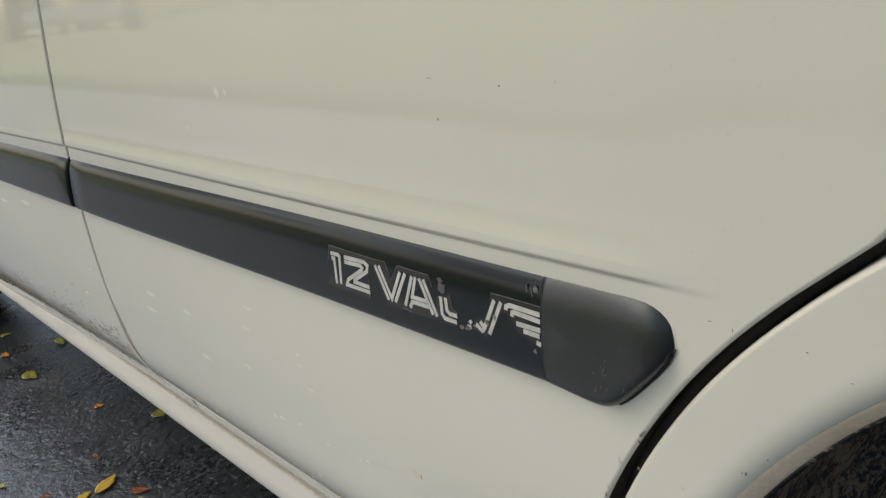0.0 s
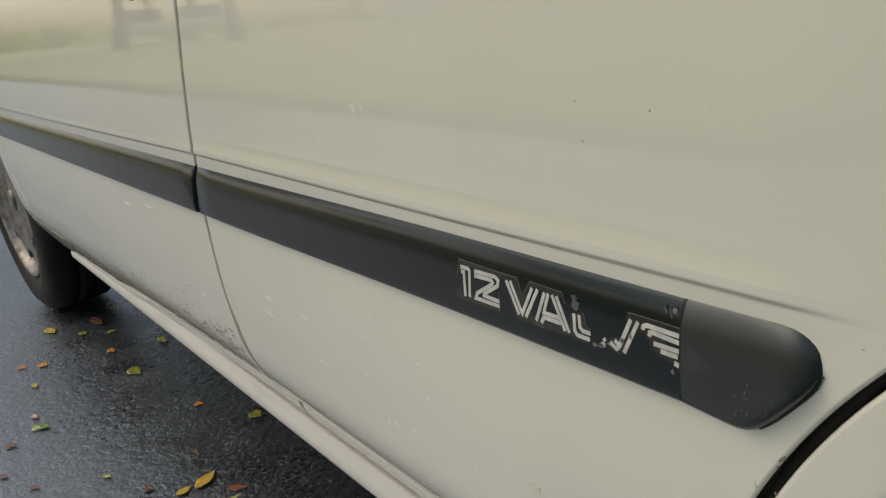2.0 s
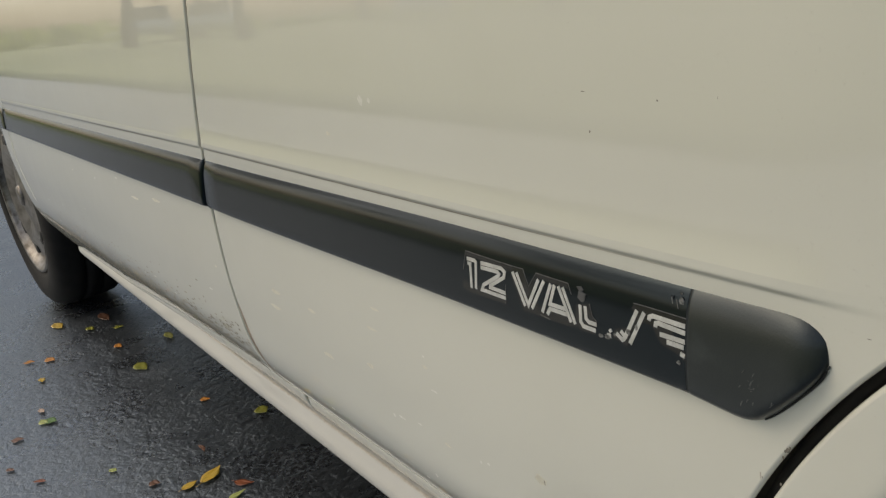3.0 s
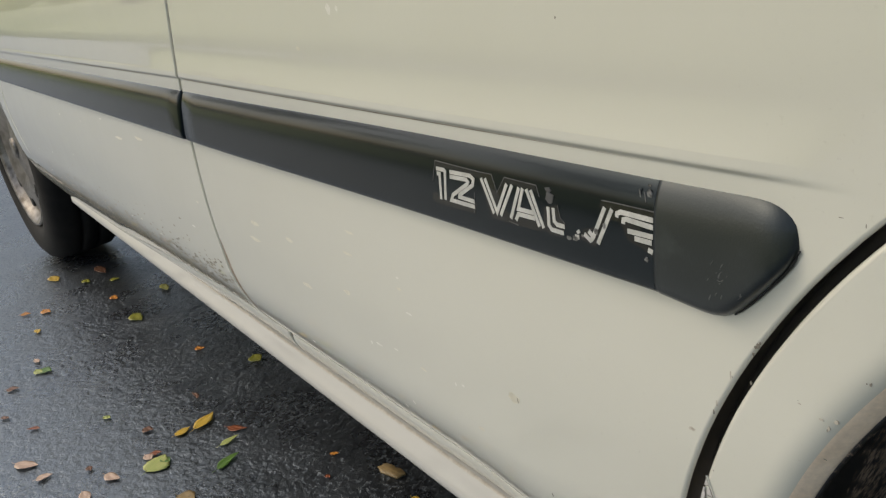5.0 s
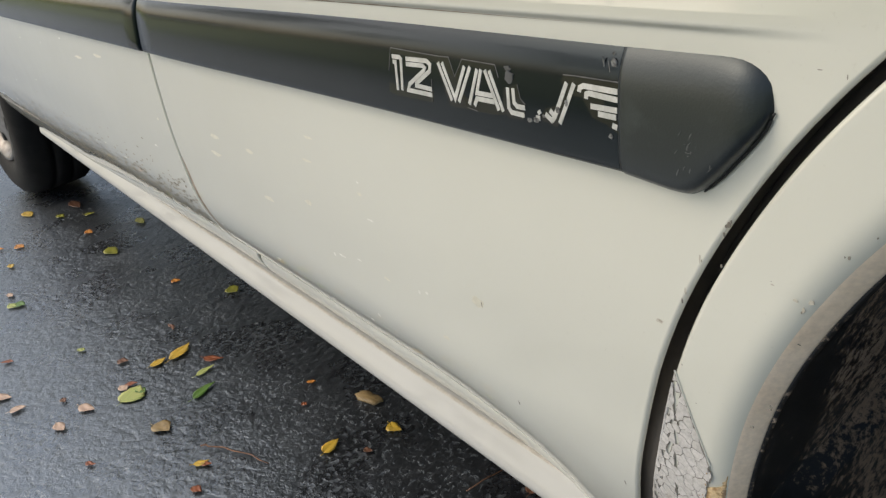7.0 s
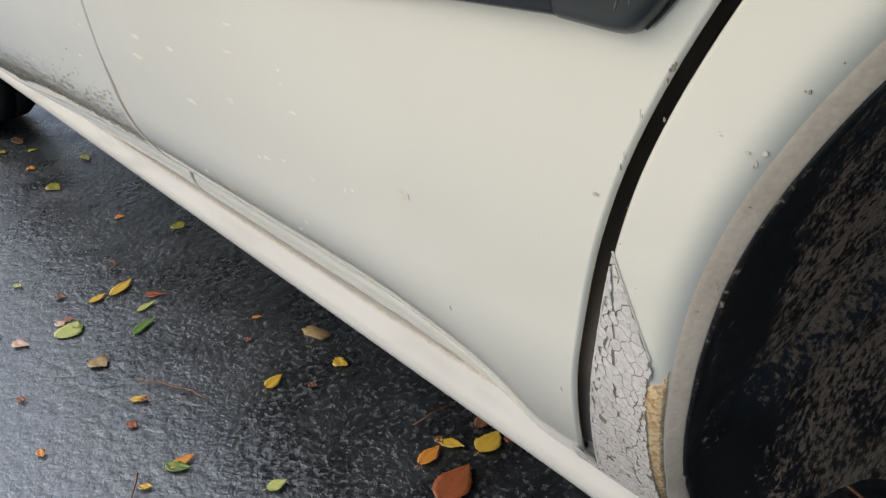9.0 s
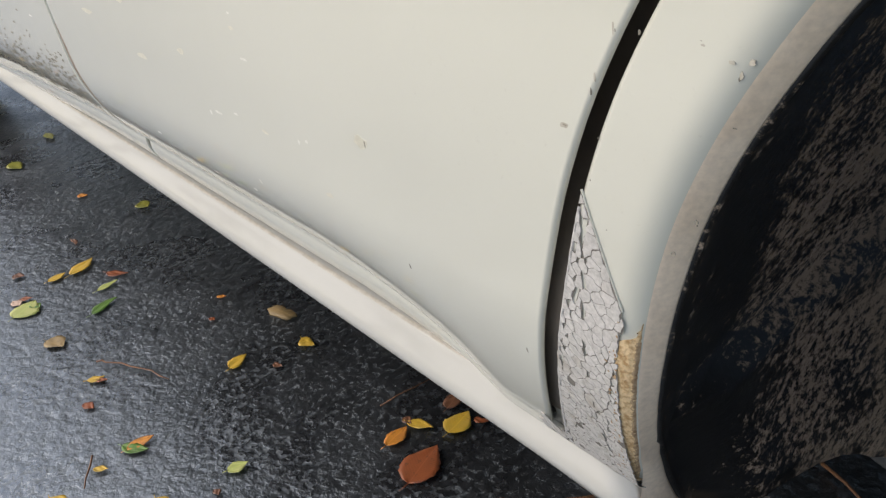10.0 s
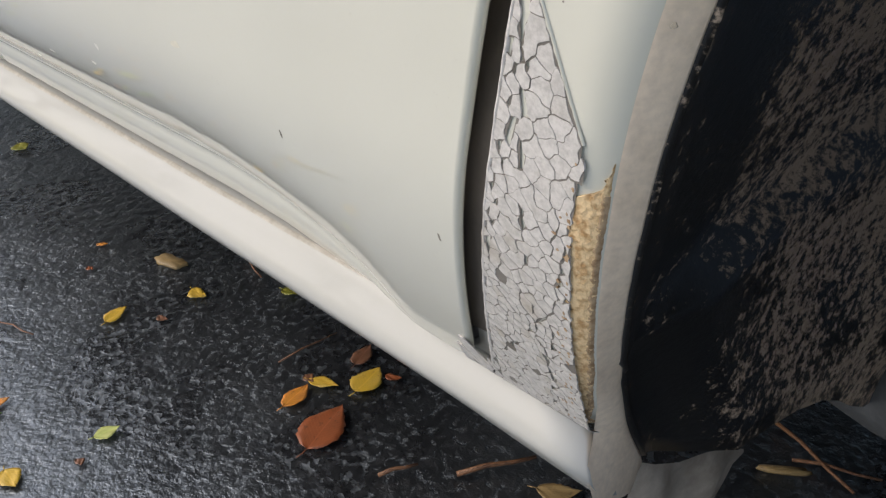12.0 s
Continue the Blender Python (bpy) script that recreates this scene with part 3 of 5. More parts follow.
# front wing behind and over the front wheel
def build_wing():
    cx, cz, r = -1.53, 0.285, 0.295
    rows = []
    for k in range(60):
        a = -4 + 190 * k / 59
        ix, iz = cx + r * math.cos(radians(a)), max(0.25, cz + r * math.sin(radians(a)))
        if a < 62:
            oz = 0.25 + (0.80 - 0.25) * (a + 4) / 66
            ox = front_gap(oz) - 0.0045
        elif a < 130:
            ox, oz = -1.085 - 0.90 * (a - 62) / 68, 0.80
        else:
            ox, oz = -1.985 - 0.1 * (a - 130) / 56, 0.80 - 0.55 * (a - 130) / 56
        d = Vector((ix - ox, iz - oz))
        L = max(d.length, 1e-5)
        d /= L
        row = [(ox, side(ox, oz) + 0.014, oz), (ox, side(ox, oz) + 0.002, oz)]
        for j in range(15):
            s = 0.002 + (L - 0.005) * j / 14
            x, z = ox + d.x * s, oz + d.y * s
            row.append((x, side(x, z), z))
        y = side(ix, iz)
        for off, dy in ((0.0, 0.0018), (0.002, 0.006), (0.003, 0.02), (0.0, 0.022)):
            row.append((ix + d.x * off, y + dy, iz + d.y * off))
        rows.append(row)
    return loft("front_wing", rows, PAINT, car, "cream front wing behind the wheel")


build_wing()


# mouldings along the doors: (height, proudness) section, leaning back upwards and rolled over on top
MOULD_SEC = [(0.4796, 0.0), (0.4797, -0.0072), (0.4806, -0.0088), (0.4825, -0.0098), (0.4850, -0.0100), (0.4900, -0.0097), (0.5000, -0.0088), (0.5060, -0.0081), (0.5100, -0.0075), (0.5130, -0.0069), (0.5158, -0.0061), (0.5182, -0.0052), (0.5205, -0.0041), (0.5224, -0.0029), (0.5238, -0.0016), (0.5244, 0.0)]


def mould_y(z):
    return 0.0055 + float(np.interp(z, [q[0] for q in MOULD_SEC], [q[1] for q in MOULD_SEC]))


def moulding(name, x0, x1, parent, label, end0=True, end1=True, slant0=0.0, slant1=0.0):
    sec = MOULD_SEC
    rows = []
    n = max(8, int((x1 - x0) / 0.03))
    xs = [x0, x0 + 0.0004, x0 + 0.002, x0 + 0.005] + [x0 + 0.005 + (x1 - x0 - 0.010) * k / n for k in range(1, n)] + [x1 - 0.005, x1 - 0.002, x1 - 0.0004, x1]
    for x in xs:
        e = min((x - x0) / 0.004 if end0 else 1, (x1 - x) / 0.004 if end1 else 1, 1.0)
        e = math.sqrt(max(0.0, 1 - (1 - e) ** 2))
        dz = 0.008 * min(0.0, x) - 0.0040 * step(0.42, 0.0, x)
        s0, s1 = slant0 * max(0, 1 - (x - x0) / 0.03), slant1 * max(0, 1 - (x1 - x) / 0.03)
        rows.append([(x + (s0 + s1) * (z - 0.5), 0.0055 + y * (0.15 + 0.85 * e), z + dz) for z, y in sec])
    return loft(name, rows, TRIM, parent, label, caps=True)


strip = moulding("side_moulding", -0.0150, 0.5344, rear_door, "dark grey plastic moulding with peeling decal", end1=False, slant0=0.12)
moulding("side_moulding", -1.155, -0.0200, front_door, "dark grey wet plastic moulding", slant1=0.12)
moulding("side_moulding", -1.9, -1.166, car, "dark grey plastic moulding on the front wing")


def build_cap():
    """Rounded end piece of the moulding, swept back at the bottom."""
    sec = [(0.0, 0.0), (0.0, 0.0052), (0.028, 0.0078), (0.08, 0.0098), (0.16, 0.0102), (0.27, 0.0099), (0.48, 0.0090), (0.64, 0.0081), (0.74, 0.0073), (0.82, 0.0063), (0.89, 0.0050), (0.95, 0.0035), (0.985, 0.0022), (1.0, 0.0)]
    xs = [0.5345, 0.536, 0.54, 0.545, 0.55, 0.555, 0.559, 0.562, 0.565, 0.568, 0.572, 0.576, 0.579, 0.582, 0.5845, 0.5865, 0.5880, 0.5888, 0.5892]
    rows, rim = [], []
    for x in xs:
        far = x + 0.0025 * step(0.556, 0.589, x)
        hi = float(np.interp(x, [0.5345, 0.556, 0.574, 0.579, 0.583, 0.586, 0.588, 0.5892], [0.5240, 0.5242, 0.5242, 0.5236, 0.5224, 0.5207, 0.5186, 0.5153]))
        lo = float(np.interp(x, [0.5345, 0.553, 0.558, 0.562, 0.565, 0.568, 0.572, 0.577, 0.583, 0.587, 0.5892], [0.4783, 0.4768, 0.4766, 0.4774, 0.4790, 0.4815, 0.4855, 0.4912, 0.4982, 0.5036, 0.5085]))
        e = math.sqrt(max(0.0, 1 - max(0.0, (x - 0.577) / 0.0123) ** 2))
        rows.append([(far, 0.0055 - d * (0.12 + 0.88 * e), lo + (hi - lo) * f) for f, d in sec])
        if x > 0.562:
            rim.append((far + 0.0004, 0.0014, lo - 0.0003))
    loft("moulding_cap", rows, CAP, rear_door, "lighter grey scuffed end cap of the moulding", caps=True)
    tube("adhesive_bead", rim, 0.00038, RUBBER, rear_door, "cracked black adhesive round the end cap", 6)


build_cap()


def cap_scuffs():
    """Pale rubbed streaks low on the end cap."""
    rng = random.Random(19)
    for k in range(26):
        x, z = 0.5665 + rng.gauss(0, 0.0042), 0.4945 + rng.gauss(0, 0.0042)
        if k > 20:
            x, z = 0.5870 - 0.002 * rng.random(), 0.512 + rng.gauss(0, 0.0015)
        L, lean = rng.uniform(0.0008, 0.0036), rng.uniform(0.35, 0.9)
        w = rng.uniform(0.0002, 0.0005)
        rows = []
        for i in range(5):
            f = i / 4 - 0.5
            px, pz = x + L * f * (1 - lean), z + L * f * lean + 0.0002 * math.sin(7 * i + k)
            y = 0.0055 - float(np.interp((pz - 0.478) / 0.046, [0.0, 0.08, 0.16, 0.27, 0.48, 0.64, 0.82], [0.0078, 0.0098, 0.0102, 0.0099, 0.0090, 0.0081, 0.0063])) * (1.0 if px < 0.577 else math.sqrt(max(0.05, 1 - ((px - 0.577) / 0.0123) ** 2)))
            ww = w * math.sin(math.pi * (i + 0.5) / 5)
            rows.append([(px - ww, y - 0.0001, pz), (px, y - 0.00025, pz), (px + ww, y - 0.0001, pz)])
        loft("scuff", rows, FAINT, rear_door)


cap_scuffs()

# ---- the peeling lettering on the moulding: strokes in millimetres from its lower corner ----
LETTERS = {
    "one": [[(10.6, 27.9), (17.1, 28.0), (18.4, 27.2), (17.4, 13.2)], [(11.2, 25.5), (13.5, 25.6), (13.5, 12.8)]],
    "two": [[(22.5, 27.8), (39.3, 28.3), (42.0, 27.0), (41.4, 24.2), (30.0, 17.7), (29.8, 16.7), (42.2, 16.4)], [(22.5, 25.5), (36.2, 26.0), (37.6, 25.1), (36.9, 24.0), (24.2, 16.8), (22.7, 13.9), (42.1, 13.9)]],
    "v": [[(48.2, 28.5), (57.1, 13.5)], [(51.2, 28.8), (59.5, 14.6), (67.4, 28.6)], [(71.2, 28.7), (62.1, 13.5)]],
    "a": [[(76.0, 28.3), (69.6, 13.5)], [(78.6, 28.4), (75.3, 18.8), (86.1, 18.9)], [(81.1, 28.5), (89.3, 13.6)], [(84.0, 28.6), (92.1, 13.5)], [(73.2, 13.4), (75.1, 16.5), (86.5, 16.6)]],
    "l": [[(95.5, 23.3), (95.7, 15.5), (97.4, 13.9), (105.0, 13.8)], [(98.7, 23.4), (99.2, 17.9), (100.9, 16.7), (105.6, 16.7)]],
    "v_torn": [[(129.2, 28.8), (122.6, 15.8), (121.0, 14.0)], [(133.1, 28.8), (125.2, 13.6)], [(117.4, 16.1), (121.4, 13.8)], [(120.0, 17.8), (122.0, 16.3)], [(111.9, 13.8), (114.3, 13.9)], [(113.5, 16.8), (114.4, 15.6)]],
    "e": [[(135.7, 26.3), (136.0, 27.8), (137.8, 28.6), (154.2, 28.4)], [(139.2, 24.4), (139.4, 26.0), (140.6, 26.4), (154.3, 25.7)], [(141.5, 22.1), (154.2, 22.2)], [(145.1, 19.9), (153.7, 19.8)], [(151.9, 16.9), (154.2, 16.4)]],
    "edge": [[(7.0, 21.3), (9.5, 31.6), (35.3, 31.2), (48.5, 31.1), (56.0, 31.3), (60.2, 23.8), (65.6, 31.3), (87.6, 31.1), (89.9, 26.5)], [(127.2, 31.3), (133.6, 31.5), (157.3, 31.5), (154.6, 14.5)], [(101.4, 25.0), (103.1, 19.9), (105.8, 18.0)], [(42.5, 20.8), (41.5, 10.9)], [(68.1, 12.0), (74.8, 11.3)], [(148.7, 37.7), (150.2, 34.3)]],
    "ground_a": [[(9.8, 31.3), (35.2, 30.8), (48.1, 30.7), (42.2, 10.8), (19.4, 10.4), (11.9, 10.3), (5.4, 11.2)]],
    "ground_b": [[(48.1, 30.7), (56.0, 31.1), (60.4, 23.8), (65.9, 31.1), (87.1, 30.8), (93.0, 12.4), (85.7, 11.3), (67.9, 11.1), (55.2, 11.0), (46.6, 27.4)]],
    "ground_c": [[(127.6, 31.1), (157.0, 31.2), (154.3, 14.4), (149.3, 16.7), (142.0, 18.3), (137.2, 24.6), (132.7, 24.7), (127.8, 18.7), (123.8, 11.9), (116.7, 13.2), (114.3, 14.1)]],
    "ground_d": [[(92.9, 22.8), (101.4, 25.2), (103.1, 19.9), (106.0, 17.6), (104.3, 11.8), (95.6, 11.6), (91.7, 13.3)]],
}
FACE_Y = -0.0016


def stroke(name, pts, width, mat, parent, y=FACE_Y - 0.00024, label="", thick=0.0003):
    """A flat ribbon along a line, with mitred corners."""
    P = [Vector((0.38 + x / 1000, 0.48 + z / 1000)) for x, z in pts]
    L, R = [], []
    for i, p in enumerate(P):
        d0 = (p - P[i - 1]).normalized() if i else (P[1] - p).normalized()
        d1 = (P[i + 1] - p).normalized() if i < len(P) - 1 else d0
        t = (d0 + d1).normalized()
        n = Vector((-t.y, t.x)) * (width / 2) / max(0.5, t.dot(d0))
        L.append(p + n)
        R.append(p - n)
    y -= FACE_Y
    rows = [[(q.x, mould_y(q.y) + y + dy, q.y) for q, dy in ((l, thick), (l, 0), (r, 0), (r, thick))] for l, r in zip(L, R)]
    return loft(name, rows, mat, parent, label, smooth=False, caps=True)


def plate(name, pts, mat, parent, y, label=""):
    bm = bmesh.new()
    vs = [bm.verts.new((0.38 + x / 1000, mould_y(0.48 + z / 1000) + y - FACE_Y, 0.48 + z / 1000)) for x, z in pts]
    f = bm.faces.new(vs)
    r = bmesh.ops.extrude_face_region(bm, geom=[f])
    for v in [g for g in r["geom"] if isinstance(g, bmesh.types.BMVert)]:
        v.co.y += 0.0003
    bmesh.ops.triangulate(bm, faces=bm.faces[:])
    return part(name, bm, mat, parent, label, smooth=False)


for key, lines in LETTERS.items():
    if key.startswith("ground_"):
        plate("decal_backing", lines[0], DECAL, rear_door, FACE_Y - 0.00012)
    elif key == "edge":
        for ln in lines:
            stroke("decal_edge", ln, 0.00035, OUTLINE, rear_door, FACE_Y - 0.00018, thick=0.0002)
    else:
        for ln in lines:
            stroke("letter_stroke", ln, 0.0019, SILVER, rear_door, label="silver striped letter stroke of the sign 12 VALVE")


def blot(name, x, z, w, h, mat, parent, proud=0.0005, seed=0, y=None, sides=11, label=""):
    """A small uneven fleck lying on the body side."""
    rng = random.Random(seed)
    bm = bmesh.new()
    ring, low = [], []
    turn = rng.uniform(-0.3, 0.3)
    for k in range(sides):
        a = 2 * math.pi * k / sides
        r = rng.uniform(0.62, 1.1)
        dx, dz = 0.5 * w * r * math.cos(a), 0.5 * h * r * math.sin(a)
        dx, dz = dx * math.cos(turn * h / max(w, h)) - dz * 0.25 * turn, dz + dx * math.sin(turn) * 0.4 * min(1, h / w)
        px, pz = x + dx, z + dz
        py = side(px, pz) if y is None else y
        ring.append(bm.verts.new((px, py - proud, pz)))
        low.append(bm.verts.new((px + dx * 0.08, py + 0.0002, pz + dz * 0.08)))
    py = side(x, z) if y is None else y
    c = bm.verts.new((x, py - proud, z))
    for k in range(sides):
        j = (k + 1) % sides
        bm.faces.new((ring[k], ring[j], c))
        bm.faces.new((low[k], low[j], ring[j], ring[k]))
    return part(name, bm, mat, parent, label, smooth=False)


for k, (x, z, w, h) in enumerate([(0.5315, 0.5170, 2.6, 5.0), (0.5305, 0.5200, 1.4, 1.4), (0.5270, 0.5165, 0.7, 5.0), (0.5310, 0.4930, 2.4, 2.0), (0.5045, 0.4985, 2.6, 3.6), (0.4920, 0.4930, 4.0, 2.0), (0.4880, 0.4925, 3.0, 2.2),
                                   (0.4765, 0.5070, 6.5, 7.0), (0.4755, 0.5105, 4.0, 2.4), (0.5090, 0.5015, 1.8, 3.2), (0.4965, 0.4950, 2.0, 1.5)]):
    blot("peel_flake", x, z, w / 1000, h / 1000, SCUFF if k not in (7, 8) else OUTLINE, rear_door, 0.00030, k, mould_y(z))

# ---- chips, spots and scratches on the body: kind, length along the car, height, width and height in millimetres ----
MARKS = """w .300 .585 6 7.1; w .310 .585 3 3.8; d .487 .596 3 .4; d .553 .596 .5 2; d .526 .594 1 1; d .489 .580 1 1.1; y .096 .420 18 4.6; y .423 .389 13 8;
y .321 .423 6 2.5; y .267 .447 14 2.2; y .251 .562 6 3; d .606 .522 4 .7; d .614 .521 .8 3.7; d .638 .520 2 1.1; d .573 .468 2 3; d .623 .477 1 1.2; d .651 .514 3 .5;
y .089 .405 24 3.7; y .163 .420 15 3.7; y .258 .431 16 2.2; y .385 .354 6 2.9; w .321 .430 3 1.6; w .150 .330 8 2; w .305 .338 3 4; w .301 .376 6 1.4; w .367 .376 2 3;
w .267 .370 3 3; d .426 .389 1 4; y -.207 .455 40 4; y -.296 .446 34 4; y .178 .388 18 3.8; y .247 .401 12 4; w .328 .409 9 1.2; w .278 .372 9 1.6; w .375 .378 3 2;
w .287 .327 5 2; d .437 .334 1 3; d .505 .321 1 3; d .543 .423 4 .7; d .614 .469 1 1.2; d .587 .403 1 1.3; d .578 .391 1 1.2; d .571 .453 1 1.3; y .332 .373 8 2.3;
d .556 .422 1 1.4; d .552 .408 1 2; d .557 .393 1 1; w .225 .320 8 1.4; s .600 .446 1.5 2; d .590 .454 1.5 .4; d .598 .433 3 .4; d .575 .470 1.5 2.6; d .563 .453 1 2.4; d .554 .435 1 5; g .6028 .4504 3 1.6; g .6005 .4470 1.2 2.2; g .5985 .4500 2 1; g .5906 .4530 1.5 .7; d .6151 .4690 2 2.4; d .5868 .4039 2.4 3; d .5787 .3913 2.6 2.4; d .5741 .4687 3 5; d .5722 .4650 2 3; g .5622 .4536 .8 4; g .5556 .4395 .8 3; g .5428 .4229 4 2; d .5711 .4535 2 3"""
KINDS = {"w": (CHIP_WHITE, 0.00004), "d": (CHIP_DARK, 0.00004), "y": (CHIP_MUD, 0.00004), "s": (CHIP_DARK, 0.00004), "g": (SMUDGE, 0.00004)}
for k, row in enumerate(MARKS.replace("\n", " ").split(";")):
    kind, *v = row.split()
    x, z, w, h = [float(q) for q in v]
    if kind in 'ds' and x > 0.53:
        w, h = 0.5 * w, 0.5 * h
    owner = front_door if x < 0 else (rear_door if x < rear_edge(z) else quarter)
    blot("paint_chip" if kind in "wd" else "mud_spot", x, z, w / 1000, h / 1000, KINDS[kind][0], owner, KINDS[kind][1], k, wing_skin(x, z) if owner is quarter and z < 0.5 else None)
rng = random.Random(7)
for k in range(16):
    x, z = rng.uniform(-1.0, 0.20), 0.30 + 0.20 * rng.random() ** 1.6
    if 0.47 < z < 0.53:
        continue
    blot("mud_spot" if k % 3 else "paint_chip", x, z, rng.uniform(0.002, 0.007) * (1.8 if x < 0 else 1), rng.uniform(0.001, 0.003), CHIP_MUD if k % 3 else CHIP_WHITE, front_door if x < 0 else rear_door, 0.00004, 200 + k, sides=8)


def mud_and_tuck_shade():
    """Fine dried splashes along the foot of the front door, crowded so that they also paint in the tuck's shade."""
    rng = random.Random(77)
    bm = bmesh.new()
    for k in range(2000):
        x = -0.98 + 0.97 * rng.random() ** 0.8
        z = float(np.interp(x, [-1.0, -0.6, -0.3, 0.0], [0.285, 0.290, 0.300, 0.308])) + abs(rng.gauss(0, 0.022))
        w, h = rng.uniform(0.002, 0.011), rng.uniform(0.0008, 0.0030)
        if x > pillar_gap(z) - 0.008:
            continue
        vs = []
        for q in range(7):
            a = 2 * math.pi * q / 7
            r = rng.uniform(0.6, 1.1)
            px, pz = x + 0.5 * w * r * math.cos(a), z + 0.5 * h * r * math.sin(a)
            vs.append(bm.verts.new((px, side(px, pz) - 0.00022, pz)))
        bm.faces.new(vs)
    ob = part("mud_and_tuck_shade", bm, MUD_SHADE, front_door, "fine brown mud splashes, crowded to paint in the tuck's shade", smooth=False)
    tagged(ob, "fine brown mud splashes, crowded to paint in the tuck's shade", kind="stuff")


mud_and_tuck_shade()


def ribbon(name, left, right, mat, parent, proud, label="", cross=6, ragged=0.0, seed=1, skin=side):
    """A strip between two border lines on the body side, with uneven borders."""
    rng = random.Random(seed)
    rows = []
    for (x0, z0), (x1, z1) in zip(left, right):
        a, b = rng.uniform(-ragged, ragged), rng.uniform(-ragged, ragged) * 0.3
        row = []
        for k in range(cross + 1):
            f = k / cross
            x, z = x0 + a + (x1 + b - x0 - a) * f, z0 + (z1 - z0) * f
            edge = 1.0 if 0 < k < cross else 0.0
            row.append((x, skin(x, z) - proud * (0.15 + edge * rng.uniform(0.6, 1.0)), z))
        rows.append(row)
    return loft(name, rows, mat, parent, label)


# brown bare edge down the front of the rear door
zs = [0.385 - 0.092 * k / 14 for k in range(15)]
ribbon("bare_edge", [(pillar_gap(z) + 0.0035, z) for z in zs], [(pillar_gap(z) + 0.0035 + 0.0075 * math.sin(math.pi * (k + 0.6) / 16) ** 0.6, z) for k, z in enumerate(zs)], LIPDIRT, rear_door, 0.0003, "brown bare metal edge", 4, 0.0004, 4)

# dirt settled in the waist crease
for owner, x0, x1 in ((rear_door, 0.004, 0.530), (front_door, -1.10, -0.020)):
    xs = np.linspace(x0, x1, 120)
    dz = [min(0.0, 0.008 * x) for x in xs]
    ribbon("crease_dirt", [(x, 0.5292 + d) for x, d in zip(xs, dz)], [(x, 0.52922 + d + (0.0006 + 0.0003 * noise.noise(Vector((x * 60, 2, 0)))) * min(1.0, (x1 + 0.001 - x) / 0.15)) for x, d in zip(xs, dz)], LIPDIRT, owner, 0.00012, "brown dirt settled in the crease", 3, 0.0, 6)

# ---- flaking patch on the quarter panel ----
PATCH = [(0.5478, 0.4040), (0.5540, 0.3840), (0.5597, 0.3650), (0.5602, 0.3590), (0.5570, 0.3500), (0.5530, 0.3300), (0.5480, 0.3050), (0.5425, 0.2800), (0.5370, 0.2530), (0.5300, 0.2500)]
PATCH += [(quarter_edge(z) + 0.0008, z) for z in np.linspace(0.257, 0.400, 12)]


def inside(p, poly):
    hit = False
    for (x0, z0), (x1, z1) in zip(poly, poly[1:] + poly[:1]):
        if (z0 > p[1]) != (z1 > p[1]) and p[0] < (x1 - x0) * (p[1] - z0) / (z1 - z0) + x0:
            hit = not hit
    return hit


def clip(poly, nx, nz, c):
    """The part of a polygon where nx x + nz z <= c."""
    out = []
    for (x0, z0), (x1, z1) in zip(poly, poly[1:] + poly[:1]):
        a, b = nx * x0 + nz * z0 - c, nx * x1 + nz * z1 - c
        if a <= 0:
            out.append((x0, z0))
        if a * b < 0:
            f = a / (a - b)
            out.append((x0 + (x1 - x0) * f, z0 + (z1 - z0) * f))
    return out


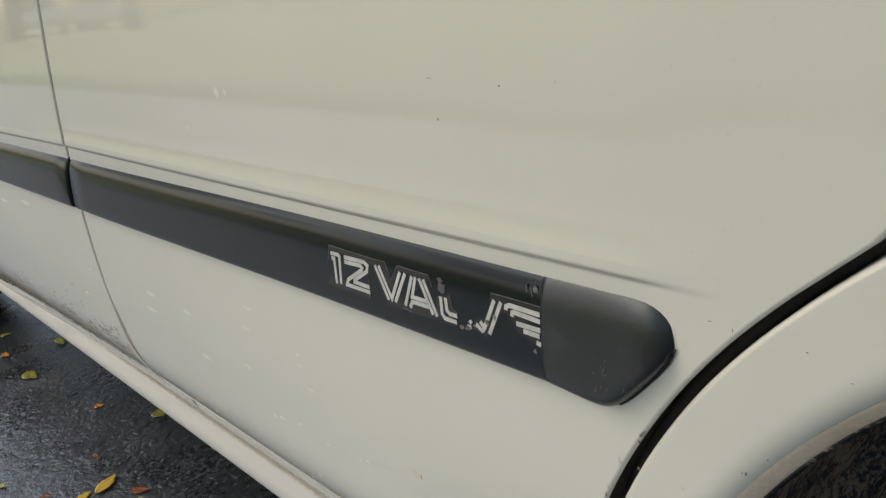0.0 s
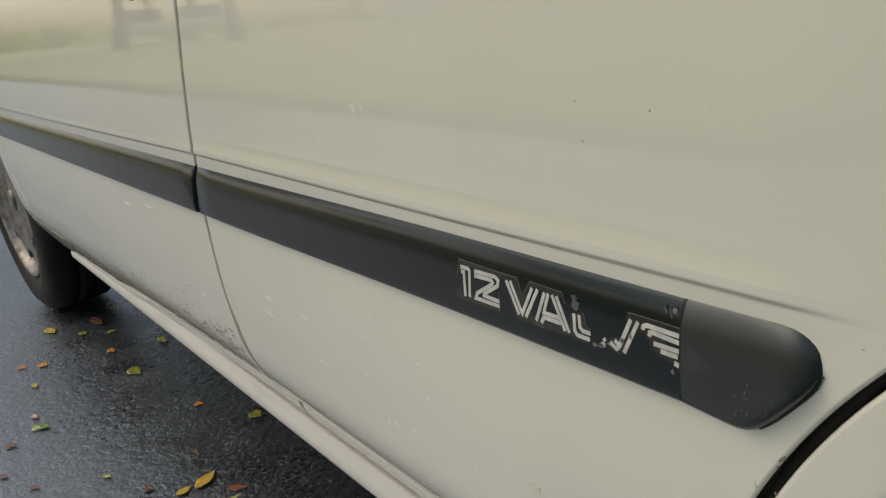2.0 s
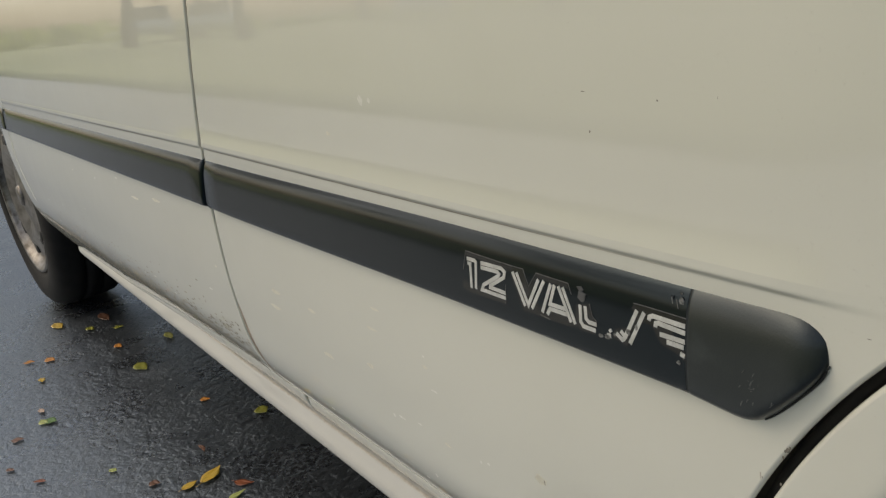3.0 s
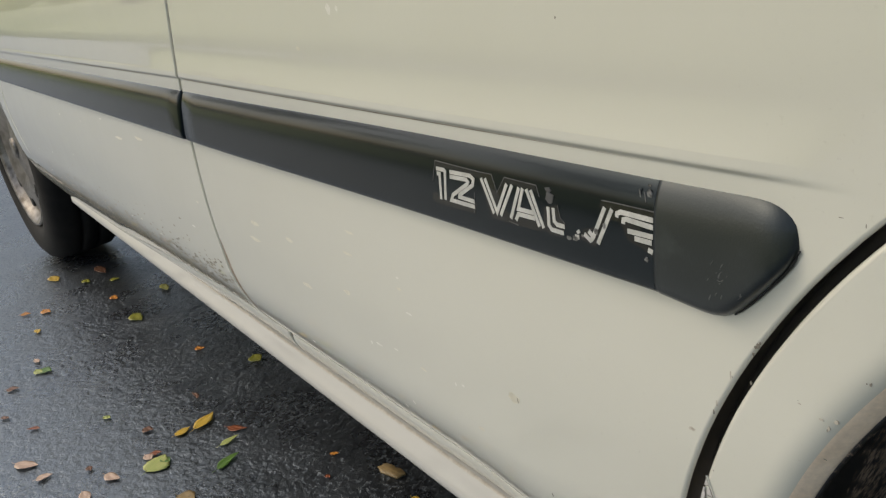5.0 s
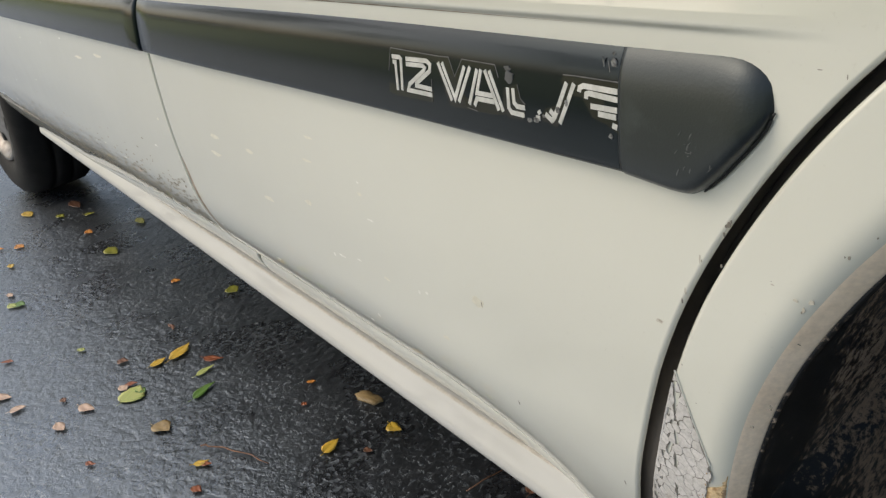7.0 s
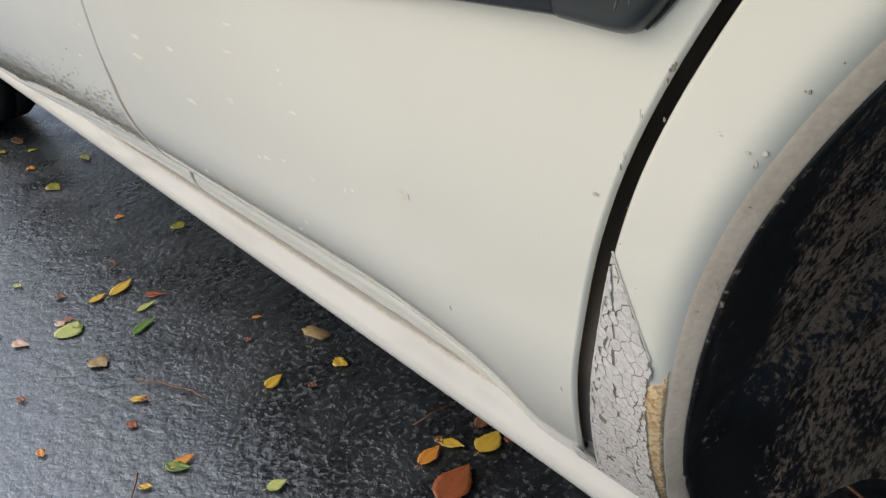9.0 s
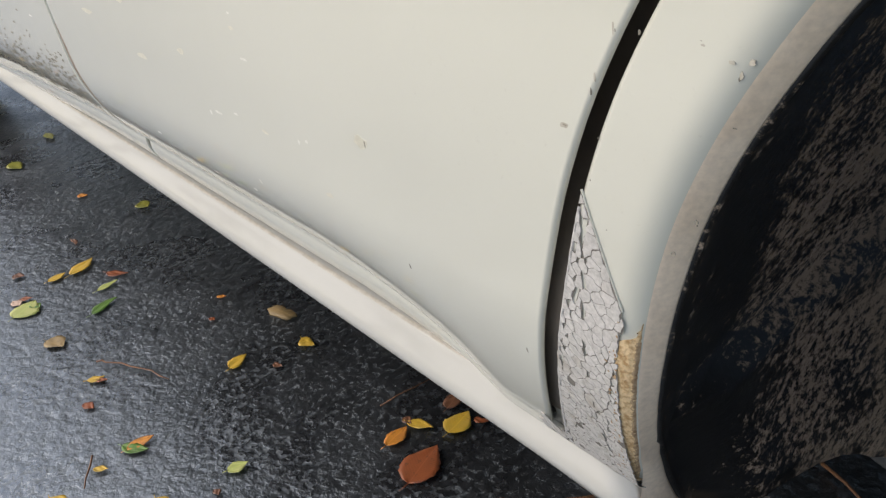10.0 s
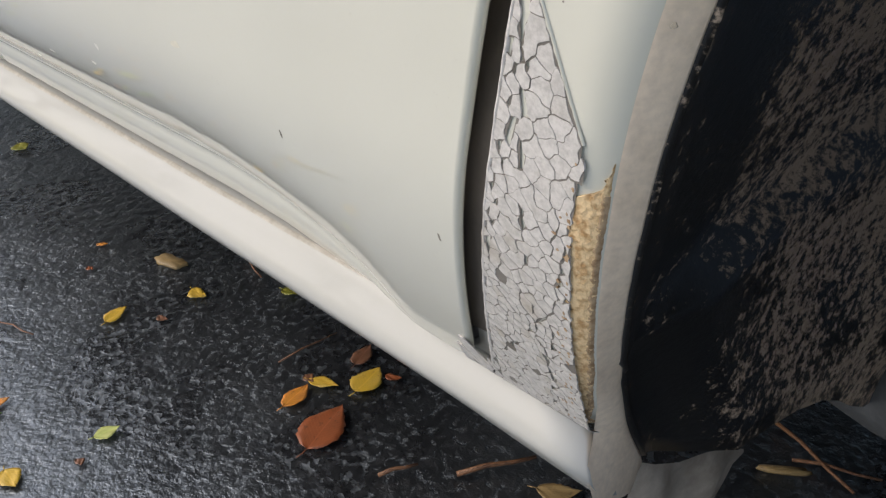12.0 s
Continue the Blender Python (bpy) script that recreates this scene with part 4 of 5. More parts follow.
def flakes():
    rng = random.Random(11)
    seeds = []
    tries = 0
    while tries < 14000 and len(seeds) < 620:
        tries += 1
        x, z = rng.uniform(0.495, 0.565), rng.uniform(0.248, 0.408)
        gap = (0.0021 + 0.0021 * step(0.28, 0.36, z) * (0.6 + 0.4 * step(0.52, 0.55, x))) * rng.uniform(0.75, 1.35)
        if inside((x, z), PATCH) and all((x - a) ** 2 + (z - b) ** 2 > gap * gap for a, b in seeds):
            seeds.append((x, z))
    # larger plates, whose joints gape; within a plate the cracks are hairlines, and some are closed
    plates = []
    while len(plates) < 85:
        x, z = rng.uniform(0.495, 0.565), rng.uniform(0.248, 0.408)
        if all((x - a) ** 2 + (z - b) ** 2 > (0.0052 + 0.0022 * step(0.29, 0.36, z)) ** 2 for a, b in plates) or rng.random() < 0.004:
            plates.append((x, z))
    home = [min(range(len(plates)), key=lambda q: (plates[q][0] - x) ** 2 + 0.6 * (plates[q][1] - z) ** 2) for x, z in seeds]
    under, rest = bmesh.new(), bmesh.new()
    for i, (x, z) in enumerate(seeds):
        cell = [(x - 0.009, z - 0.009), (x + 0.009, z - 0.009), (x + 0.009, z + 0.009), (x - 0.009, z + 0.009)]
        base = list(cell)
        for j, (a, b) in enumerate(seeds):
            if i == j or abs(a - x) > 0.02 or abs(b - z) > 0.02:
                continue
            dx, dz = a - x, b - z
            L = math.hypot(dx, dz)
            mid = (dx * (a + x) + dz * (b + z)) / 2 / L
            pair = random.Random(min(i, j) * 1000 + max(i, j))
            slit = pair.uniform(0.00012, 0.00027) if home[i] != home[j] else pair.choice((-0.00003, 0.00004, 0.00006, 0.00009, 0.00013))
            cell = clip(cell, dx / L, dz / L, mid - slit * (1.0 if z < 0.34 else 0.8))
            base = clip(base, dx / L, dz / L, mid + 0.0002)
        c0, c1 = sum(p[0] for p in PATCH) / len(PATCH), sum(p[1] for p in PATCH) / len(PATCH)
        for (x0, z0), (x1, z1) in zip(PATCH, PATCH[1:] + PATCH[:1]):
            L = math.hypot(x1 - x0, z1 - z0)
            nx, nz = (z1 - z0) / L, -(x1 - x0) / L
            if nx * (c0 - x0) + nz * (c1 - z0) > 0:
                nx, nz = -nx, -nz
            c = nx * x0 + nz * z0
            if abs(nx * x + nz * z - c) < 0.012 and nx * x + nz * z < c:
                cell, base = clip(cell, nx, nz, c), clip(base, nx, nz, c + 0.0003)
        if len(base) > 2:
            vs = [under.verts.new((px, side(px, pz) - 0.00040, pz)) for px, pz in base]
            under.faces.new(vs)
        if len(cell) < 3 or rng.random() < (0.014 if z < 0.33 else 0.006):
            continue
        lift = 0.00056 + 0.00001 * (home[i] % 3)
        lean = (rng.uniform(-0.004, 0.004), rng.uniform(-0.004, 0.004))
        bm = bmesh.new() if i < 300 else rest
        top, low = [], []
        fine = []
        for (x0, z0), (x1, z1) in zip(cell, cell[1:] + cell[:1]):
            n = 1 + int(math.hypot(x1 - x0, z1 - z0) / 0.0010)
            fine += [(x0 + (x1 - x0) * q / n, z0 + (z1 - z0) * q / n) for q in range(n)]
        for px, pz in fine:
            wv = noise.noise_vector(Vector((px * 330, 0, pz * 330))) * 0.0010 + noise.noise_vector(Vector((px * 1100, 5, pz * 1100))) * 0.0003
            wv *= min(1.0, max(0.0, (px - quarter_edge(pz) - 0.001) / 0.003))
            px, pz = px + wv.x, pz + wv.z
            y = side(px, pz)
            tx, tz = px + (x - px) * 0.02, pz + (z - pz) * 0.02
            top.append(bm.verts.new((tx, y - lift - lean[0] * (px - x) - lean[1] * (pz - z), tz)))
            low.append(bm.verts.new((px, y - 0.0001, pz)))
        bm.faces.new(top)
        for a in range(len(top)):
            b = (a + 1) % len(top)
            bm.faces.new((low[a], low[b], top[b], top[a]))
        if i < 300:
            part("paint_flake", bm, FLAKE, quarter, smooth=False)
    tagged(part("flake_field", rest, FLAKE, quarter, "small cracked flakes of white paint", smooth=False), "small cracked flakes of white paint", kind="stuff")
    part("bared_primer", under, PRIMER, quarter, "grey primer bared between the flakes")


zs = np.linspace(0.3600, 0.2592, 150)
left = [(float(np.interp(z, [0.259, 0.276, 0.297, 0.317, 0.335, 0.352, 0.36], [0.5335, 0.5385, 0.5437, 0.5487, 0.5525, 0.5560, 0.5600])) + 0.0020 * noise.noise(Vector((z * 300, 3, 1))) + 0.0014 * noise.noise(Vector((z * 900, 8, 1))), z) for z in zs]
left = [(x + max(0.0, z - 0.348) ** 1.5 * 7.0, z) for x, z in left]
right = [(arch_point(180 - math.degrees(math.asin(max(-1, (z - ARCH_Z) / ARCH_R))))[0] - 0.0002, z + 0.0015) for z in zs]
left = [(min(x, q[0] - 0.0006), z) for (x, z), q in zip(left, right)]
ribbon("rust_stain", left, right, RUST, quarter, 0.00050, "tan body filler with orange rust", 16, 0.0003, 9, wing_skin)
ribbon("rust_line", [(x - 0.0014 - 0.0008 * noise.noise(Vector((z * 500, 1, 7))), z) for x, z in right[12:]], [(x + 0.0001, z) for x, z in right[12:]], RUST_FLECK, quarter, 0.00056, "dark brown rust along the arch crease", 4, 0.0003, 12, wing_skin)
ribbon("paint_edge", [(0.5480 + 0.0119 * k / 40, 0.4040 - 0.0392 * k / 40) for k in range(41)], [(0.5487 + 0.0119 * k / 40, 0.4042 - 0.0392 * k / 40) for k in range(41)], PAINT, quarter, 0.00055, "raised broken edge of the sound paint", 4, 0.00015, 13)
ribbon("paint_edge", [(quarter_edge(z) + 0.0004, z) for z in np.linspace(0.398, 0.258, 70)], [(quarter_edge(z) + 0.0017 + 0.0006 * noise.noise(Vector((z * 400, 2, 5))), z) for z in np.linspace(0.398, 0.258, 70)], FLAKE, quarter, 0.00062, "pale unbroken rim beside the gap", 4, 0.0, 14)
rng = random.Random(31)
for k in range(46):
    z = rng.uniform(0.262, 0.362)
    x = float(np.interp(z, [0.259, 0.276, 0.297, 0.317, 0.335, 0.352, 0.36], [0.5335, 0.5385, 0.5437, 0.5487, 0.5525, 0.5560, 0.5600])) - abs(rng.gauss(0, 0.0022)) + 0.001
    blot("rust_fleck", x, z, rng.uniform(0.0005, 0.0014), rng.uniform(0.0005, 0.0016), RUST_FLECK, quarter, 0.00066, 400 + k, sides=9)

# ---- inside the gaps ----
def gap_floor(zs, mat, label, reach=0.030):
    rows = []
    for z in zs:
        a, b = rear_edge(z), quarter_edge(z)
        deep = side(a, z) + 0.0052 + 0.0145 * step(0.36, 0.43, z)
        rows.append([(a - reach, deep + (0.003 if reach < 0.02 else -0.0005), z), (a - 0.001, deep, z), (0.5 * (a + b), deep + 0.0004, z), (b + 0.001, deep - 0.0004, z), (b + 0.006, deep - 0.001, z)])
    return loft("door_jamb", rows, mat, car, label)


gap_floor(np.linspace(0.276, 0.62, 50), JAMB, "grimy brown door jamb in the gap")
gap_floor(np.linspace(0.2595, 0.2765, 8), SILL_PAINT, "cream foot of the door jamb", 0.003)
tube("door_seal", [(rear_edge(z) + 0.0012, side(rear_edge(z), z) + 0.0160, z) for z in np.linspace(0.385, 0.62, 36)], 0.0030, SEAL, car, "dusty black rubber door seal", 6)
rows = [[(pillar_gap(z) + dx, side(0, z) + 0.011, z) for dx in (-0.10, 0.012)] for z in np.linspace(0.262, 0.80, 60)]
loft("centre_pillar", rows, RUBBER, car, "dark pillar behind the door gap")
rows = [[(front_gap(z) + dx, side(-1.1, z) + 0.0045, z) for dx in (-0.014, 0.010)] for z in np.linspace(0.25, 0.80, 24)]
loft("hinge_pillar", rows, RUBBER, car, "dark pillar behind the front door gap")


# ---- rear wheel well ----
def build_liner():
    """A mud-caked shell that starts at the arch's lip and widens inwards; its front wall ends in a wavy foot."""
    low = FOOT_INNER[-2::-1]
    rings = [(0.0, 0.000, 0.224), (0.004, -0.004, 0.221), (0.012, -0.010, 0.216), (0.026, -0.017, 0.210), (0.046, -0.022, 0.204), (0.070, -0.026, 0.197), (0.10, -0.030, 0.186), (0.13, -0.033, 0.172),
             (0.155, -0.035, 0.155), (0.178, -0.036, 0.136), (0.200, -0.036, 0.121), (0.212, -0.036, 0.119), (0.226, -0.036, 0.136), (0.245, -0.035, 0.168), (0.275, -0.033, 0.208)]
    rows = []
    for dy, out, zb in rings:
        row = []
        for k in range(12):
            z = zb + (ARCH_Z - zb) * k / 12
            x, _ = arch_point(180 - math.degrees(math.asin(min(0.0, max(z, 0.262) - ARCH_Z) / ARCH_R)))
            f = step(0.0, 0.05, dy)
            lip_x, lip_y = x + flange_turn(z), side(x, max(z, 0.262)) + LIP_DEPTH + 0.0076 * (flange_widen(z) - 1)
            if z < 0.281:
                lip_x, lip_y = [float(np.interp(z, [p[2] for p in low], [p[i] for p in low])) for i in (0, 1)]
                lip_x, lip_y = lip_x - 0.0022, lip_y + 0.0026
            y0 = lip_y * (1 - f) + (0.038 + max(0.0, lip_y - 0.040)) * f
            x = lip_x * (1 - f) + (ARCH_X - ARCH_R + 0.006) * f
            row.append((x + out + 0.003 * math.sin(45 * z) * f, y0 + dy, z))
        for k in range(40):
            a = 180 - 180 * k / 39
            x, z = arch_point(a)
            c, s = math.cos(radians(a)), math.sin(radians(a))
            f = step(0.0, 0.05, dy)
            y0 = (side(x, z) + LIP_DEPTH) * (1 - f) + 0.038 * f
            lip = flange_turn(z) * (1 - f) + 0.006 * f
            row.append((x - (lip + out) * c, y0 + dy, z - (lip + out) * s))
        rows.append(row)
    ob = loft("wheel_well_liner", rows, LINER, car, "black wheel well liner caked with dried brown mud")
    so = ob.modifiers.new("thickness", "SOLIDIFY")
    so.thickness, so.offset = 0.003, 0.0
    return ob


build_liner()
rows = []
for k in range(25):
    f = k / 24
    y = 0.0632 + 0.0670 * f
    z = float(np.interp(y, [0.063, 0.0715, 0.085, 0.103, 0.119, 0.131], [0.2250, 0.2183, 0.2099, 0.2027, 0.1941, 0.1858]))
    fold, near, end = 0.0024 * math.sin(11 * f), 1 - step(0.0, 0.16, f), 0.012 * step(0.62, 1.0, f)
    rows.append([(0.5350, y, z), (0.5354, y - 0.0006, z - 0.0012), (0.5348 - 0.0012 * near + fold, y - 0.003 * near - 0.2 * end, z - 0.008), (0.5340 - 0.0012 * near + fold, y - 0.004 * near - 0.6 * end, z - 0.016), (0.531 + fold, y - end, z - 0.030), (0.525, y - 1.4 * end, z - 0.045)])
loft("sill_end", rows, GREYPLATE, car, "dirty grey sill end plate under the arch")
tube("trailing_arm", [(0.30, 0.30, 0.150), (0.40, 0.302, 0.140), (0.47, 0.304, 0.128), (0.53, 0.304, 0.118), (0.62, 0.30, 0.115)], [0.020, 0.024, 0.030, 0.034, 0.034], ARM, car, "dull grey trailing arm behind the liner", 16)


# ---- wheels ----
def revolve(name, prof, mat, parent, label="", n=56):
    """A profile of (radius, depth), turned about the axle."""
    rows = [[(r * math.cos(2 * math.pi * k / n), d, r * math.sin(2 * math.pi * k / n)) for r, d in prof] for k in range(n + 1)]
    return loft(name, rows, mat, parent, label)


def build_wheel(x, turn=0.0, y=0.012):
    hub = revolve("wheel", [(0.0, 0.012), (0.022, 0.012), (0.026, 0.018), (0.03, 0.04), (0.03, 0.12)], STEEL, car, "road wheel with a dirty metal rim", 24)
    hub.matrix_parent_inverse = Matrix()
    hub.matrix_local = pose(x, y, 0.277, 0, 0, turn)
    revolve("tyre", [(0.182, 0.030), (0.190, 0.012), (0.200, 0.005), (0.225, 0.000), (0.250, 0.004), (0.266, 0.014), (0.275, 0.030), (0.2775, 0.05), (0.2775, 0.062), (0.270, 0.063), (0.270, 0.068), (0.2775, 0.069), (0.2778, 0.10), (0.270, 0.101), (0.270, 0.106), (0.2775, 0.107), (0.275, 0.142), (0.262, 0.160), (0.225, 0.170), (0.17, 0.15)], TYRE, hub, "worn black tyre")
    revolve("rim", [(0.184, 0.034), (0.189, 0.012), (0.186, 0.006), (0.181, 0.007), (0.176, 0.014), (0.168, 0.026), (0.158, 0.030), (0.148, 0.022), (0.105, 0.012), (0.075, 0.026), (0.055, 0.024), (0.030, 0.018), (0.0, 0.016)], STEEL, hub, "dull silver rim with grime")
    for k in range(8):
        a = 2 * math.pi * k / 8
        c = Vector((0.125 * math.cos(a), 0.0222, 0.125 * math.sin(a)))
        bm = bmesh.new()
        bmesh.ops.create_cone(bm, cap_ends=True, segments=14, radius1=0.021, radius2=0.019, depth=0.012, matrix=Matrix.Translation(c) @ Euler((radians(90), 0, 0)).to_matrix().to_4x4())
        part("vent_hole", bm, DARK, hub)
    return hub


build_wheel(-1.53, 2.5)
build_wheel(0.90, 0.0, 0.022)
build_wheel(-1.53, 182.5, 1.60)
build_wheel(0.90, 180.0, 1.60)

# ---- the rest of the shell: closes the car above, behind and below ----
box("underbody", (-1.02, 0.075, 0.195), (0.44, 1.53, 0.235), DARK, car, "sooty underside of the car")
box("engine_bay", (-2.0, 0.34, 0.22), (-1.02, 1.28, 0.62), DARK, car, "dark underside of the nose")
box("boot_floor", (0.44, 0.42, 0.30), (1.45, 1.20, 0.62), DARK, car, "dark underside of the tail")
box("inner_side", (-1.0, 0.075, 0.235), (0.47, 0.10, 0.62), DARK, car, "dark inner side behind the doors", 0.002)
box("far_side", (-1.15, 1.56, 0.24), (0.50, 1.60, 0.70), PAINT, car, "cream far side of the car", 0.01)


def build_shell():
    st = [(-2.10, 0.45, 0.62, 0.10), (-2.04, 0.42, 0.74, 0.05), (-1.60, 0.62, 0.86, 0.045), (-1.10, 0.62, 0.92, 0.045), (-0.98, 0.62, 0.96, 0.05), (0.95, 0.62, 0.95, 0.05), (1.45, 0.55, 0.93, 0.06), (1.52, 0.45, 0.80, 0.09)]
    rows = []
    for x, lo, hi, ins in st:
        lo = max(lo, 0.62) if x > -2.0 and x < 1.4 else lo
        rows.append([(x, ins, lo), (x, ins - 0.01, 0.5 * (lo + hi)), (x, ins + 0.02, hi - 0.06), (x, ins + 0.08, hi), (x, 0.82, hi + 0.02), (x, 1.56 - ins, hi), (x, 1.62 - ins, hi - 0.06), (x, 1.65 - ins, 0.5 * (lo + hi)), (x, 1.64 - ins, lo)])
    loft("body_shell", rows, PAINT, car, "cream upper body", closed=True, caps=True)
    cab = [(-0.98, 0.95, 0.14), (-0.40, 1.32, 0.24), (0.60, 1.34, 0.25), (1.05, 0.95, 0.16)]
    rows = [[(x, 0.10 + 0.02, 0.93), (x, ins, z - 0.03), (x, ins + 0.1, z), (x, 1.54 - ins, z), (x, 1.64 - ins, z - 0.03), (x, 1.52, 0.93)] for x, z, ins in cab]
    loft("cabin", rows, GLASS, car, "dark glazed cabin", closed=True, caps=True)
    rows = [[(x, y, 1.325 + 0.03 * math.sin(math.pi * (y - 0.3) / 1.04) + 0.01) for y in np.linspace(0.30, 1.34, 9)] for x in np.linspace(-0.38, 0.58, 7)]
    ob = loft("roof", rows, PAINT, car, "cream roof panel")
    ob.modifiers.new("thickness", "SOLIDIFY").thickness = 0.02


build_shell()
bm = bmesh.new()
bmesh.ops.create_cube(bm, size=1, matrix=Matrix.LocRotScale((-0.050, -0.005, 0.684), None, (0.020, 0.012, 0.042)))
bmesh.ops.bevel(bm, geom=bm.edges[:], offset=0.0055, segments=3, affect="EDGES")
part("door_handle", bm, RUBBER, front_door, "black door handle")


# ---- fallen leaves and twigs ----
def leaf(at, size, tone, turn, shape=0.55, curl=0.10, label="", tip=1.0, seed=0):
    rng = random.Random(seed)
    n, m = 18, 6
    rows = []
    bow, skew = rng.uniform(-0.12, 0.12), rng.uniform(0.85, 1.15)
    for i in range(n + 1):
        t = i / n
        w = shape * 0.5 * size * (math.sin(math.pi * t ** (0.80 * tip)) ** 0.8 * (1 - 0.4 * t ** 3) if 0 < t < 1 else 0.0)
        wl, wr = w * skew * rng.uniform(0.93, 1.05), w / skew * rng.uniform(0.93, 1.05)
        row = []
        for j in range(m + 1):
            s = 2 * j / m - 1
            z = 0.0023 + curl * size * (0.22 * s * s * math.sin(math.pi * t) + 0.25 * (t - 0.5) ** 2) + 0.0004 * math.sin(9 * t + 5 * s + seed) - 0.0003 * (abs(s) < 0.1)
            row.append((size * (t - 0.5), (wr if s > 0 else wl) * s + bow * size * math.sin(math.pi * t), z))
        rows.append(row)
    ob = loft("fallen_leaf", rows, LEAVES[tone])
    so = ob.modifiers.new("thickness", "SOLIDIFY")
    so.thickness = 0.00015
    ob.matrix_world = pose(at[0], at[1], 0, rng.uniform(-3, 3), rng.uniform(-3, 3), turn)
    words = {"yellow": "yellow leaf with brown specks", "orange": "orange autumn leaf", "olive": "olive-yellow leaf", "green": "dark green leaf", "lime": "pale yellow-green leaf", "brown": "shrivelled brown leaf", "russet": "large red-brown leaf", "pink": "pale pinkish dry leaf", "tan": "tan dry leaf"}
    tagged(ob, (label or words[tone]) + " on the wet asphalt", "leaf", "fallen leaves")
    if size > 0.018:
        tube("stalk", [(-size * 0.5, 0, 0.0028), (-size * 0.60, 0.01 * size, 0.0026), (-size * 0.70, 0.06 * size, 0.0020)], [0.0004, 0.00035, 0.0003], LEAVES[tone], ob, "", 5)
    return ob


# length along the car, outwards, size in millimetres, tone, turn, breadth
FALLEN = """.032 .215 24 olive 20 .7; -0.034 0.154 22 yellow 9 0.72; -0.058 0.083 28 yellow 117 0.62; -.555 .169 30 olive 0 .8; 0.162 0.133 30 orange 107 0.6; 0.165 0.157 28 yellow 25 0.45; .152 .152 12 brown 0 .8;
0.188 0.184 33 yellow 107 0.8; .200 .200 14 russet 30 .6; 0.159 0.201 28 brown 116 0.65; 0.209 0.128 50 russet 113 0.75; 0.093 0.009 20 lime 83 0.8; .089 -.062 24 yellow 0 .8; -.927 .075 46 olive 5 .6;
-.678 .114 18 orange 40 .8; -.512 .048 24 brown 0 .3; -0.423 -0.001 26 yellow 107 0.65; -0.427 0.033 48 yellow 127 0.5; -.368 .061 32 russet 40 .45; -0.344 0.04 30 lime 102 0.4; -0.295 0.02 40 green 114 0.42;
-0.369 -0.056 39 lime 124 1; -.365 -.045 18 green 30 .8; -.392 -.060 20 pink 10 .7; -.395 -.048 18 russet 60 .6; -.471 -.037 18 brown 40 .9; -0.255 -0.052 32 tan 22 0.75; -0.006 -0.044 27 orange 92 0.55;
-.003 -.050 30 green 35 .5; 0.003 -0.085 15 yellow 45 0.6; -.103 -.062 16 russet 20 .7; -0.147 -0.04 19 yellow 70 0.55; -.140 -.036 14 russet 40 .6; -1.039 .163 46 olive 0 .4; -1.343 .000 44 yellow 10 .6;
-1.299 .094 60 brown 5 .4; -1.140 -.054 28 orange 20 .7; -1.165 -.092 22 orange 60 .7; -1.040 -.091 26 yellow 0 .5; -1.082 .070 24 orange 15 .7; -.517 -.198 40 pink 40 .55; -.890 -.118 22 pink 10 .5;
-.831 -.117 34 green 40 .7; -.836 -.122 26 lime 20 .6; -.804 -.172 22 brown 60 .8; -.384 -.111 28 pink 30 .6; -.460 -.185 22 pink 80 .8; -.365 -.150 26 pink 10 .6; -.56 -.075 16 lime 30 .7;
-.43 -.13 14 brown 0 .7; -1.25 .05 26 olive 20 .7; -1.20 .10 22 olive 60 .7; -.93 -.20 40 lime 30 .5; -.70 -.20 18 brown 30 .6; -.62 -.17 20 russet 50 .5; .374 .200 30 tan 40 .6;
.02 -.13 26 yellow 10 .6; -.25 -.14 16 russet 30 .5; -.13 -.15 16 orange 10 .6; -.02 .11 12 brown 20 .7; -.20 .13 12 orange 50 .7; -.16 .10 10 russet 10 .7; .11 -.02 9 brown 0 .8"""
for k, row in enumerate(FALLEN.replace("\n", " ").split(";")):
    x, y, s, tone, turn, breadth = row.split()
    leaf((float(x), float(y)), float(s) / 1000, tone, float(turn), float(breadth), 0.004 + 0.022 * ((k * 37) % 10) / 10, seed=k)


def twig(pts, r, label="thin brown twig on the wet asphalt"):
    P = [Vector((x, y, 0.0024 + r)) for x, y in pts]
    mid = []
    for a, b in zip(P, P[1:]):
        mid += [a, a.lerp(b, 0.35) + Vector((0, 0.0012, 0.0015)), a.lerp(b, 0.7) + Vector((0.0008, -0.001, 0.001))]
    mid.append(P[-1])
    ob = tube("twig", mid, [r * (1 - 0.45 * i / len(mid)) for i in range(len(mid))], WOOD, None, "", 7)
    return tagged(ob, label, "twig", "twigs")


twig([(0.117, 0.146), (0.118, 0.204)], 0.0008)
twig([(0.317, 0.161), (0.344, 0.210)], 0.0020, "thicker brown twig on the wet asphalt")
twig([(0.279, 0.123), (0.290, 0.149)], 0.0016)
twig([(-0.061, 0.217), (-0.010, 0.208)], 0.0013)
twig([(-0.176, -0.029), (-0.163, -0.019), (-0.125, 0.002), (-0.082, 0.016)], 0.0011, "curved reddish twig on the wet asphalt")
twig([(0.438, 0.352), (0.510, 0.325)], 0.0016)
twig([(0.467, 0.326), (0.517, 0.348)], 0.0013)
twig([(-0.02, -0.085), (0.02, -0.105)], 0.0010)


